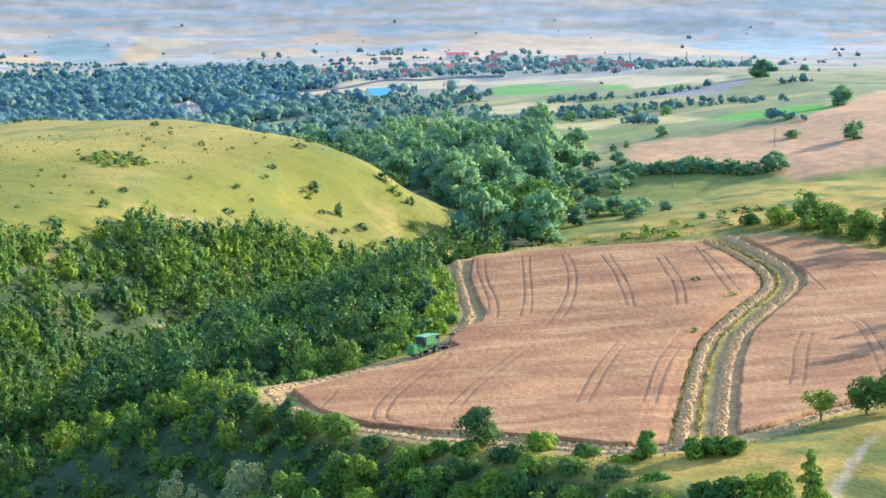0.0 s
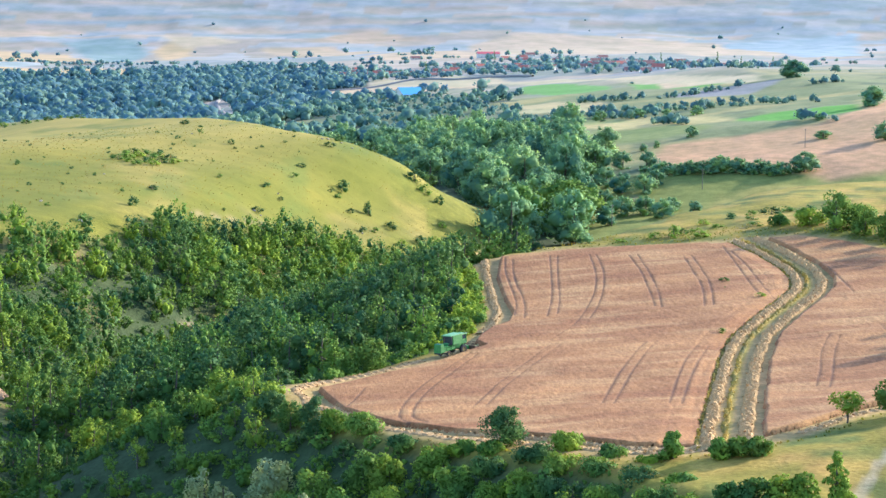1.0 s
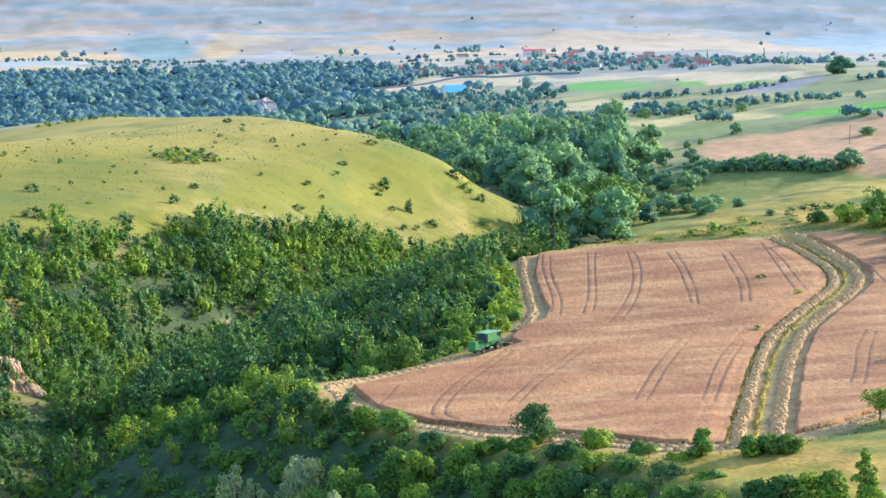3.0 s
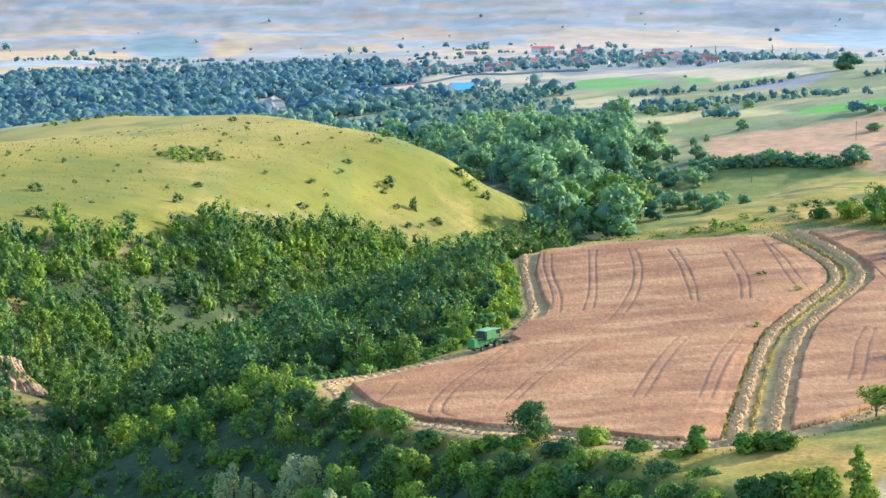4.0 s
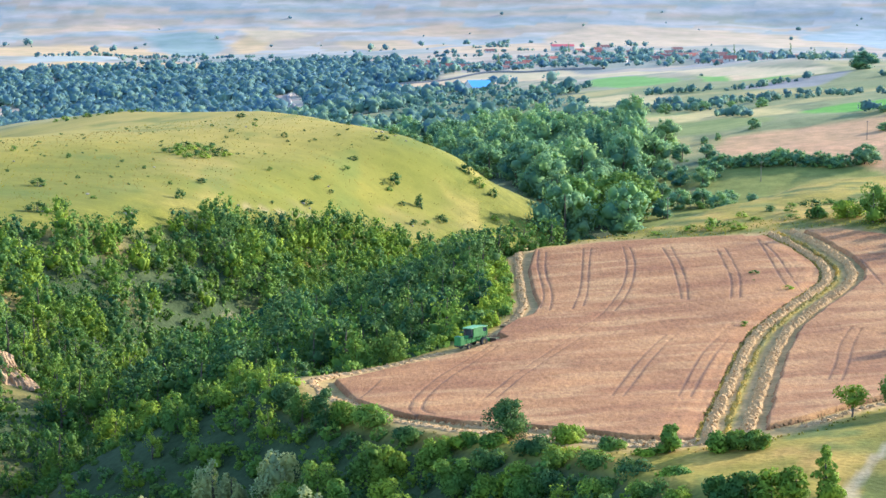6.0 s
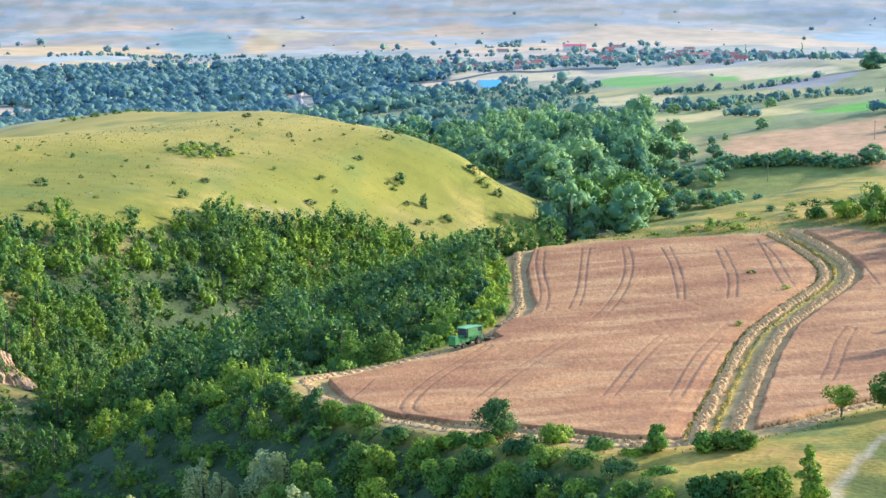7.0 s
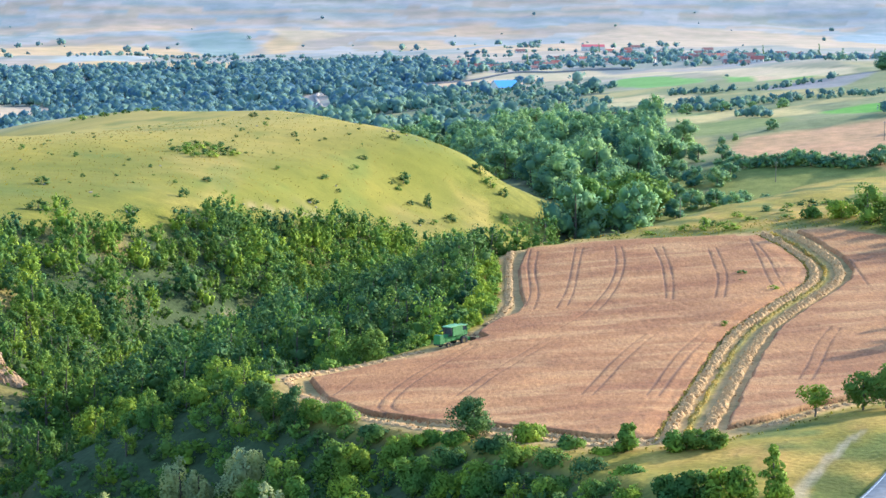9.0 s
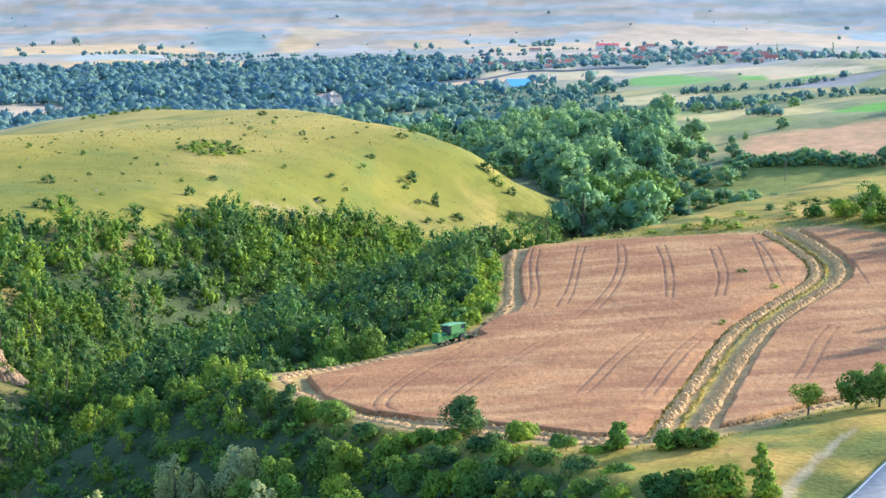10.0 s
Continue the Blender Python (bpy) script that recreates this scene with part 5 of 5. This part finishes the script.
def combine_harvester(m):
    """An old green combine; x ahead, front axle over the origin."""
    ob = new("combine_harvester")
    ob.matrix_basis = m
    body = part("body", box(bmesh.new(), -4.9, 0.9, -0.85, 0.85, 1.1, 2.1, (0.2, 0, 0.05, 0.05), 0.06), GREEN_PAINT, ob)
    for y in (-0.87, 0.87):
        for x0, x1, z0, z1 in ((-4.2, -3.0, 1.25, 2.0), (-2.8, -1.6, 1.2, 2.0), (-1.4, 0.3, 1.3, 2.0)):
            part("side_panel", box(bmesh.new(), x0, x1, y - 0.03, y + 0.03, z0, z1, bevel=0.015), GREEN_PAINT, body)
    part("straw_hood", box(bmesh.new(), -6.0, -4.8, -0.95, 0.95, 1.0, 2.75, (0.2, 0, 0.08, 0.08), 0.08), GREEN_PAINT, ob)
    bm = bmesh.new()
    for i in range(5):
        box(bm, -6.0 + 0.02 * i, -5.9, -0.85 + 0.36 * i, -0.55 + 0.36 * i, 0.75, 1.1, bevel=0.0)
    part("straw_chopper", bm, DARK_STEEL, ob, "dark straw chopper flaps")
    part("grain_tank", box(bmesh.new(), -2.6, 0.3, -1.3, 1.3, 2.05, 3.85, (0.25, 0.0, 0.12, 0.12), 0.05), GREEN_PAINT, ob)
    # Added dark panel: gives the tank's rear face its shade.
    part("engine_bay", box(bmesh.new(), -2.9, -2.5, -1.1, 1.1, 2.15, 3.7, bevel=0.02), DARK_STEEL, ob, "dark panel standing for the tank's shaded rear")
    part("tank_cover", box(bmesh.new(), -3.1, 0.45, -1.3, 1.3, 3.852, 4.0, (0.1, 0.1, 0.1, 0.1), 0.03), PALE_GREEN, ob, "pale green tank cover")
    part("engine_cover", box(bmesh.new(), -3.6, -2.62, -0.8, 0.8, 2.102, 2.5, (0.15, 0, 0.1, 0.1), 0.06), GREEN_PAINT, ob)
    part("engine_grille", box(bmesh.new(), -3.5, -2.75, -0.83, -0.76, 2.15, 2.45, bevel=0.01), DARK_STEEL, ob, "dark engine grille")
    part("exhaust", barrel(bmesh.new(), (-3.1, 0.5, 2.45), (-3.1, 0.5, 3.4), 0.07), RUST, ob, "rusty exhaust pipe")
    cab = part("cab", box(bmesh.new(), 0.35, 1.75, -0.95, 0.95, 1.75, 2.05, bevel=0.04), GREEN_PAINT, ob)
    part("cab_panel", box(bmesh.new(), 0.36, 1.74, -0.92, 0.92, 2.052, 2.7, (0, -0.05, 0.02, 0.02), 0.03), GREEN_PAINT, cab)
    part("cab_window", box(bmesh.new(), 0.37, 1.72, -0.88, 0.88, 2.702, 3.55, (0, -0.12, 0.04, 0.04), 0.04), CAB_GLASS, cab, "dark tinted cab glass")
    bm = bmesh.new()
    for x in (0.37, 1.74):
        for y in (-0.92, 0.92):
            box(bm, x - 0.05, x + 0.05, y - 0.05, y + 0.05, 2.0, 3.58, bevel=0.0)
    part("cab_frame", bm, GREEN_PAINT, cab)
    part("cab_roof", box(bmesh.new(), 0.28, 2.0, -1.02, 1.02, 3.55, 3.76, (0.08, 0.12, 0.1, 0.1), 0.04), GREEN_PAINT, cab)
    for y in (-0.8, 0.8):
        part("work_light", box(bmesh.new(), 1.95, 2.05, y - 0.09, y + 0.09, 3.57, 3.71, bevel=0.01), plain("lamp_glass", (0.7, 0.7, 0.65), 0.2), cab, "clear work light")
    bm = bmesh.new()
    for i in range(5):
        box(bm, 0.5, 0.95, -1.65, -1.2, 0.55 + 0.28 * i, 0.59 + 0.28 * i, bevel=0.0)
    for x in (0.5, 0.95):
        barrel(bm, (x, -1.62, 0.5), (x, -1.3, 2.6), 0.02, sides=6)
    part("ladder", bm, DARK_STEEL, ob)
    for y in (-1.42, 1.42):
        w = part("front_wheel", lathe(bmesh.new(), [(0.42, -0.3), (0.76, -0.3), (0.86, -0.2), (0.88, 0), (0.86, 0.2), (0.76, 0.3), (0.42, 0.3)], (0, y, 0.88)), RUBBER, ob, "big worn front tyre")
        part("rim", lathe(bmesh.new(), [(0.02, -0.16), (0.2, -0.18), (0.38, -0.1), (0.45, -0.28), (0.45, 0.28), (0.38, 0.1), (0.2, 0.18), (0.02, 0.16)], (0, y, 0.88)), RIM_PAINT, w, "dusty yellow rim")
        bm = bmesh.new()
        for i in range(18):
            a = i * math.pi / 9
            barrel(bm, (0.86 * math.cos(a), y - 0.26, 0.88 + 0.86 * math.sin(a)), (0.86 * math.cos(a + 0.12), y + 0.26, 0.88 + 0.86 * math.sin(a + 0.12)), 0.05, sides=4)
        part("tread", bm, RUBBER, w)
    for y in (-1.1, 1.1):
        w = part("rear_wheel", lathe(bmesh.new(), [(0.28, -0.18), (0.5, -0.18), (0.56, -0.1), (0.57, 0), (0.56, 0.1), (0.5, 0.18), (0.28, 0.18)], (-3.9, y, 0.57)), RUBBER, ob, "small rear tyre")
        part("rim", lathe(bmesh.new(), [(0.02, -0.1), (0.24, -0.06), (0.3, -0.16), (0.3, 0.16), (0.24, 0.06), (0.02, 0.1)], (-3.9, y, 0.57)), RIM_PAINT, w, "dusty yellow rim")
    part("axle", barrel(barrel(bmesh.new(), (0, -1.3, 0.88), (0, 1.3, 0.88), 0.16), (-3.9, -1.0, 0.57), (-3.9, 1.0, 0.57), 0.1), DARK_STEEL, ob)
    part("auger_pipe", barrel(barrel(bmesh.new(), (-0.1, 1.4, 2.2), (-0.1, 1.55, 3.1), 0.17), (-0.1, 1.55, 3.1), (-3.4, 1.5, 3.0), 0.15), GREEN_PAINT, ob, "green unloading auger pipe")
    bm = box(bmesh.new(), 0, 2.2, -0.65, 0.65, -0.35, 0.35, bevel=0.04)
    bmesh.ops.transform(bm, matrix=pose(0.9, 0, 1.35, 0, 22, 0), verts=bm.verts)
    part("feeder_house", bm, GREEN_PAINT, ob)
    header = part("header", box(box(box(bmesh.new(), 2.7, 2.85, -2.15, 2.15, 0.25, 1.05, bevel=0.02), 2.8, 3.9, -2.15, 2.15, 0.2, 0.3, bevel=0.02), 3.8, 4.05, -2.15, 2.15, 0.16, 0.22, bevel=0.0), RUST, ob, "rusty brown cutting table")
    for y in (-2.2, 2.2):
        part("divider", box(bmesh.new(), 2.6, 4.6, y - 0.05, y + 0.05, 0.12, 1.0, (0.1, 1.5, 0, 0), 0.02), RUST, header, "pointed crop divider")
    part("auger", barrel(bmesh.new(), (3.15, -2.1, 0.55), (3.15, 2.1, 0.55), 0.22), DARK_STEEL, header)
    reel = part("reel", barrel(bmesh.new(), (3.8, -2.1, 1.05), (3.8, 2.1, 1.05), 0.06), RUST, header, "rusty reel")
    bm = bmesh.new()
    for i in range(6):
        a = i * math.pi / 3 + 0.3
        p = (3.8 + 0.55 * math.cos(a), 1.05 + 0.55 * math.sin(a))
        barrel(bm, (p[0], -2.1, p[1]), (p[0], 2.1, p[1]), 0.035, sides=6)
        for y in (-2.0, -0.7, 0.7, 2.0):
            barrel(bm, (3.8, y, 1.05), (p[0], y, p[1]), 0.025, sides=5)
        for j in range(21):
            barrel(bm, (p[0], -2.0 + 0.2 * j, p[1]), (p[0] - 0.06, -2.0 + 0.2 * j, p[1] - 0.26), 0.012, sides=4)
    part("reel_bats", bm, RUST, header)
    bm = bmesh.new()
    for y in (-2.1, 2.1):
        barrel(bm, (2.8, y, 1.0), (3.8, y, 1.08), 0.045, sides=6)
    part("reel_arm", bm, GREEN_PAINT, header)
    return tagged(ob, "old green combine harvester cutting the wheat edge", "combine harvester")


def on_ground(x, y, turn, lift=0.0):
    z = float(lie(x, y))
    gx, gy = (float(lie(x + 1.5, y)) - float(lie(x - 1.5, y))) / 3, (float(lie(x, y + 1.5)) - float(lie(x, y - 1.5))) / 3
    n = Vector((-gx, -gy, 1)).normalized()
    tilt = Vector((0, 0, 1)).rotation_difference(n).to_matrix().to_4x4()
    return Matrix.Translation((x, y, z + lift)) @ tilt @ pose(0, 0, 0, 0, 0, turn)


combine_harvester(on_ground(6.1, 322.2, 46, 0.1) @ Matrix.Scale(0.83, 4))

# ---- asphalt road and its centre line ----
ASPHALT = plain("grey_asphalt", (0.30, 0.275, 0.25), 0.85, spread=0.18, scale=1.2)
WHITE_LINE = plain("road_paint", (0.75, 0.75, 0.72), 0.7, spread=0.1)


def ribbon(line, offs, lift):
    P = np.array(line, float)
    pts = []
    for a, b in zip(P, P[1:]):
        n = max(1, int(np.linalg.norm(b - a) / 1.2))
        pts += [a + (b - a) * i / n for i in range(n)]
    pts = np.array(pts + [P[-1]])
    for _ in range(6):
        pts[1:-1] = 0.25 * pts[:-2] + 0.5 * pts[1:-1] + 0.25 * pts[2:]
    t = np.gradient(pts, axis=0)
    t /= np.linalg.norm(t, axis=1, keepdims=True)
    side = np.stack([t[:, 1], -t[:, 0]], 1)
    z = lie(pts[:, 0], pts[:, 1])
    for _ in range(10):
        z[1:-1] = 0.25 * z[:-2] + 0.5 * z[1:-1] + 0.25 * z[2:]
    v = np.stack([np.concatenate([pts + side * o, (z + lift + h)[:, None]], 1) for o, h in offs], 1)
    n, c = v.shape[:2]
    k = np.arange(n * c).reshape(n, c)
    return v.reshape(-1, 3).tolist(), np.stack([k[:-1, :-1], k[:-1, 1:], k[1:, 1:], k[1:, :-1]], -1)


v, q = ribbon(ROAD_LINE, [(-3.9, -0.9), (-3.2, 0.0), (0, 0.05), (3.2, 0.0), (3.9, -0.9)], 0.35)
road = tagged(new("road", mesh_of("road", v, q.reshape(-1, 4).tolist(), ASPHALT, True)), "grey asphalt country road with a white line", "road", kind="structure")
v, q = ribbon(ROAD_LINE, [(-0.07, 0.053), (0.07, 0.053)], 0.36)
for i in range(0, len(q), 6):
    child("road_marking", mesh_of("road_marking", v, q[i:i + 3].reshape(-1, 4).tolist(), WHITE_LINE), road)
for off in (-2.95, 2.95):
    v, q = ribbon(ROAD_LINE, [(off - 0.04, 0.008), (off + 0.04, 0.008)], 0.36)
    child("edge_line", mesh_of("edge_line", v, q.reshape(-1, 4).tolist(), WHITE_LINE), road)

LANE_DIRT = plain("pale_lane_dirt", (0.27, 0.24, 0.21), 0.95, spread=0.15, scale=0.4)
v, q = ribbon(LANE, [(-2.4, -1.5), (-1.7, 0.0), (0, 0.08), (1.7, 0.0), (2.4, -1.5)], 1.6)
tagged(new("lane", mesh_of("lane", v, q.reshape(-1, 4).tolist(), LANE_DIRT, True)), "pale dirt lane winding through the far woods", "lane", kind="structure")

# ---- pale stones ----
STONE = plain("pale_limestone", (0.27, 0.235, 0.18), 0.9, spread=0.3, scale=1.5)


def rock_mesh(seed):
    rr = np.random.default_rng(seed)
    bm = bmesh.new()
    bmesh.ops.create_icosphere(bm, subdivisions=2, radius=0.5)
    for v in bm.verts:
        n = noise.noise(v.co * 2.2 + Vector((seed, 0, 0)))
        v.co = v.co * (1 + 0.55 * n)
        v.co.z *= 0.6
    me = bpy.data.meshes.new("stone")
    bm.to_mesh(me)
    bm.free()
    me.materials.append(STONE)
    return me


ROCKS = [rock_mesh(i) for i in range(4)]
for i, (x, y, s) in enumerate(((-83, 516, 1.5), (-82, 517.5, 1.1), (-44, 612, 1.2), (-42, 611, 0.9), (-101, 498, 0.9), (-110, 540, 1.0), (-96, 533, 1.0), (-26, 735, 1.1), (-24, 738, 1.3), (-22, 731, 0.9), (-19, 737, 1.0), (-15, 732, 0.9), (-38, 641, 0.8), (-72, 716, 0.8), (-11, 647, 0.9), (-88, 600, 0.7), (-128, 590, 0.8), (-60, 575, 0.9))):
    ob = new("stone", ROCKS[i % 4])
    ob.matrix_basis = pose(x, y, float(lie(x, y)) + 0.1 * s, 0, 0, i * 50) @ Matrix.Scale(s, 4)
    tagged(ob, "pale limestone boulder lying in the grass", "stone", "hill stones")


# ---- bare loam faces on the ravine bank ----
def loam_build(t):
    a = grain(t, 0.5, 8, squash=(1, 1, 0.35))
    b = grain(t, 2.5, 5)
    col = ramp(t, a, 0.32, 0.68, (0.26, 0.15, 0.075), (0.50, 0.34, 0.19))
    col = blend(t, 1.0, col, ramp(t, b, 0.3, 0.7, (0.8, 0.8, 0.8), (1.15, 1.15, 1.15)), "MULTIPLY")
    return surface(t, col, 0.95, a, 0.4, spec=0.1)


LOAM = material("bare_loam", loam_build)


def scarp(x, y, wide, high, turn, seed):
    """A gullied earth face, leaning back into the bank."""
    n, m = 40, 26
    verts, faces = [], []
    for j in range(m):
        for i in range(n):
            a, b = i / (n - 1) * 2 - 1, j / (m - 1)
            w = wide * 0.5 * (1 - 0.15 * b) * (1 + 0.15 * math.sin(5 * b + seed))
            gully = 1.2 * noise.noise((a * 5 + seed, b * 1.6, 0)) + 0.7 * noise.noise((a * 13, b * 6, seed)) + 0.35 * noise.noise((a * 29, b * 14, seed))
            back = 0.8 * b * high + (a * a) * 1.8 + gully
            verts.append((a * w, back, b * high - 1.8 + 0.3 * noise.noise((a * 4, seed, b * 3)) - (a * a) * high * 0.25 * b))
    for j in range(m - 1):
        for i in range(n - 1):
            k = j * n + i
            faces.append((k, k + 1, k + n + 1, k + n))
    ob = new("earth_scarp", mesh_of("earth_scarp", verts, faces, LOAM))
    ob.matrix_basis = pose(x, y, float(lie(x, y)), 0, 0, turn)
    return tagged(ob, "bare pale loam scarp eroded into the bank", "scarp", "loam scarps")


scarp(-79.2, 357, 14, 7.5, 42, 1.0)
scarp(-51.8, 488, 6.5, 4, 45, 2.0)
scarp(-70, 453, 4, 2.4, 40, 3.0)
scarp(-31, 572, 5, 3.5, 45, 4.0)

# ---- wooden poles of the power line ----
POLE_WOOD = plain("weathered_wood", (0.20, 0.16, 0.12), 0.9)
for x, y in ((85, 765), (131, 832), (190, 905)):
    ob = new("power_pole")
    ob.matrix_basis = pose(x, y, float(lie(x, y)), 0, 0, 35)
    part("post", barrel(bmesh.new(), (0, 0, -0.5), (0, 0, 8.5), 0.17, 0.12, 10), POLE_WOOD, ob)
    part("crossarm", box(bmesh.new(), -0.9, 0.9, -0.07, 0.07, 7.9, 8.05, bevel=0.01), POLE_WOOD, ob)
    for dx in (-0.8, 0.0, 0.8):
        part("insulator", barrel(bmesh.new(), (dx, 0, 8.05), (dx, 0, 8.3), 0.05, 0.03, 8), plain("porcelain", (0.7, 0.7, 0.68), 0.3), ob, "white insulator")
    tagged(ob, "weathered wooden power pole in the valley", "power pole", "power poles")


# ---- village ----
TILE = plain("red_roof_tile", (0.42, 0.14, 0.10), 0.8, spread=0.25, scale=0.6)
TILE_OLD = plain("brown_roof_tile", (0.30, 0.15, 0.12), 0.85, spread=0.3, scale=0.6)
PLASTER = plain("pale_plaster", (0.62, 0.57, 0.50), 0.9, spread=0.12)
WINDOW_DARK = plain("window_glass", (0.04, 0.05, 0.06), 0.15)
DOOR_WOOD = plain("door_wood", (0.20, 0.12, 0.08), 0.7)
BLUE_SHEET = plain("blue_roof_sheet", (0.12, 0.36, 0.66), 0.45, spread=0.12)
RED_SHEET = plain("red_roof_sheet", (0.62, 0.12, 0.12), 0.5, spread=0.12)


def house_parts(L, W, H, R, roof):
    """Meshes of a gabled house: wall, roof, chimney, door, window."""
    bm = bmesh.new()
    a, b = L / 2, W / 2
    p = [(-a, -b, -1.5), (a, -b, -1.5), (a, b, -1.5), (-a, b, -1.5), (-a, -b, H), (a, -b, H), (a, b, H), (-a, b, H), (-a, 0, H + R), (a, 0, H + R)]
    v = [bm.verts.new(q) for q in p]
    for f in ((0, 1, 5, 4), (2, 3, 7, 6), (1, 2, 6, 9, 5), (3, 0, 4, 8, 7), (3, 2, 1, 0)):
        bm.faces.new([v[i] for i in f])
    wall = bpy.data.meshes.new("wall")
    bm.to_mesh(wall)
    bm.free()
    wall.materials.append(PLASTER)
    bm = bmesh.new()
    o, k = 0.5, R / b
    for s in (-1, 1):
        top = [(-a - o, 0, H + R + 0.2), (a + o, 0, H + R + 0.2), (a + o, s * (b + o), H - o * k + 0.2), (-a - o, s * (b + o), H - o * k + 0.2)]
        t = [bm.verts.new(q) for q in top]
        u = [bm.verts.new((q[0], q[1], q[2] - 0.18)) for q in top]
        bm.faces.new(t)
        bm.faces.new(u[::-1])
        for i in range(4):
            bm.faces.new((t[i], t[(i + 1) % 4], u[(i + 1) % 4], u[i]))
    bmesh.ops.recalc_face_normals(bm, faces=bm.faces)
    rm = bpy.data.meshes.new("roof")
    bm.to_mesh(rm)
    bm.free()
    rm.materials.append(roof)
    made = []
    for name, args, mat in (("chimney", (a * 0.3, a * 0.3 + 0.7, 0.4, 1.1, H + R * 0.4, H + R + 0.9), PLASTER), ("door", (-0.5, 0.5, -b - 0.04, -b + 0.1, 0, 2.1), DOOR_WOOD), ("window", (-0.6, 0.6, -b - 0.04, -b + 0.1, 1.0, 2.3), WINDOW_DARK)):
        bm = box(bmesh.new(), *args, bevel=0.0)
        me = bpy.data.meshes.new(name)
        bm.to_mesh(me)
        bm.free()
        me.materials.append(mat)
        made.append(me)
    return wall, rm, *made


def house(x, y, turn, kit, L, label, name="house", group="village houses", lift=0.3):
    wall, rm, chimney, door, window = kit
    ob = new(name)
    ob.matrix_basis = pose(x, y, float(lie(x, y)) + lift, 0, 0, turn)
    child("wall", wall, ob)
    child("chimney", chimney, child("roof", rm, ob))
    child("door", door, ob)
    for dx in (-0.32, 0.32):
        child("window", window, ob).location = (dx * L, 0, 0)
    return tagged(ob, label, "house" if name == "house" else name.replace("_", " "), group)


KITS = [(house_parts(12, 9, 2.7, 2.9, TILE), 12), (house_parts(11, 9, 4.4, 2.8, TILE), 11), (house_parts(15, 10, 2.6, 3.0, TILE_OLD), 15), (house_parts(10, 8, 2.6, 2.5, TILE_OLD), 10)]
placed = []
STREETS = [((-55, 2680), (-5, 2560)), ((0, 2560), (95, 2500)), ((190, 3080), (330, 2700)), ((150, 2480), (240, 2260)), ((230, 2300), (330, 2080)), ((260, 2020), (400, 1960)), ((100, 2760), (210, 2600))]
for (x0, y0), (x1, y1) in STREETS:
    n = 13
    for i in range(n):
        t = (i + 0.5) / n
        x, y = x0 + (x1 - x0) * t + rng.normal() * 9, y0 + (y1 - y0) * t + rng.normal() * 40
        if any(math.hypot(x - a, y - b) < 15 for a, b in placed):
            continue
        placed.append((x, y))
        kit, L = KITS[rng.integers(4)]
        house(x, y, rng.choice([0, 8, -12, 85, 20]), kit, L, "pale plaster village house with a red tiled roof" if kit in (KITS[0][0], KITS[1][0]) else "low village house with a brown tiled roof")
house(181, 3235, 6, house_parts(36, 14, 6.5, 3.2, RED_SHEET), 36, "long pale barn with a bright red roof", "barn", "")
house(27, 1850, 20, house_parts(21, 26, 2.2, 6.0, BLUE_SHEET), 21, "long barn with a light blue sheet roof", "barn", "")
for x, y in ((345, 3050), (250, 3250), (-170, 2380), (-96, 2520), (65, 3300)):
    kit, L = KITS[2]
    house(x, y, 10, kit, L, "low farm building on the far plain", "farm_building", "farm buildings")

# ---- village trees, and dark woods on the far hills ----
spots = []
for (x0, y0), (x1, y1) in STREETS:
    for i in range(58):
        t = rng.random() * 1.2 - 0.1
        x, y = x0 + (x1 - x0) * t + rng.normal() * 22, y0 + (y1 - y0) * t + rng.normal() * 75
        if all(math.hypot(x - a, (y - b) * 0.4) > 8 for a, b in placed):
            spots.append((x, y, 0.5 + 0.5 * rng.random()))
spots += [(x + rng.normal() * 3, y + rng.normal() * 6, s) for x, y, s in ((-156, 4003, 1.4), (-127, 3980, 1.3), (-62, 4135, 1.2), (37, 4228, 1.2), (70, 3796, 1.1), (80, 3790, 1.2), (92, 3796, 1.1), (104, 3800, 1.1), (229, 3550, 0.9), (267, 3611, 1.0), (286, 3537, 1.0), (319, 3574, 1.2), (320, 3472, 0.9), (337, 3472, 1.0))]
spots += [(x + rng.normal() * 3, y + rng.normal() * 6, s) for x, y, s in ((-918, 4328, 1.6), (-954, 4325, 1.2), (-972, 4190, 1.2), (-727, 4126, 1.3), (-687, 4129, 1.4), (-930, 3870, 1.1), (-546, 3349, 1.2), (-530, 3350, 1.1), (-200, 2330, 0.8), (10, 2310, 1.2), (-60, 2250, 0.7), (-75, 2250, 0.6), (40, 1890, 1.1), (50, 1880, 1.2), (8, 1905, 1.0), (60, 1840, 1.0), (90, 1800, 1.3), (-5, 1870, 1.1))]
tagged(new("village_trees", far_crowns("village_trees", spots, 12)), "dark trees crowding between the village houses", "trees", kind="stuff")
SPIRE = tree_kind(990, 15, 4, LEAF_COOL, 260, 1.0, 9, 0.05, "spire")
for i, (x, y) in enumerate(((186, 3150), (360, 2120), (374, 2060), (395, 2000), (62, 2560), (330, 2330), (-290, 2900))):
    plant(SPIRE, "poplar_tree", x, y, 1.0 + 0.2 * math.sin(i * 2), i * 80, 1.0, tags=("dark pointed poplar at the village", "tree", "village poplars"))
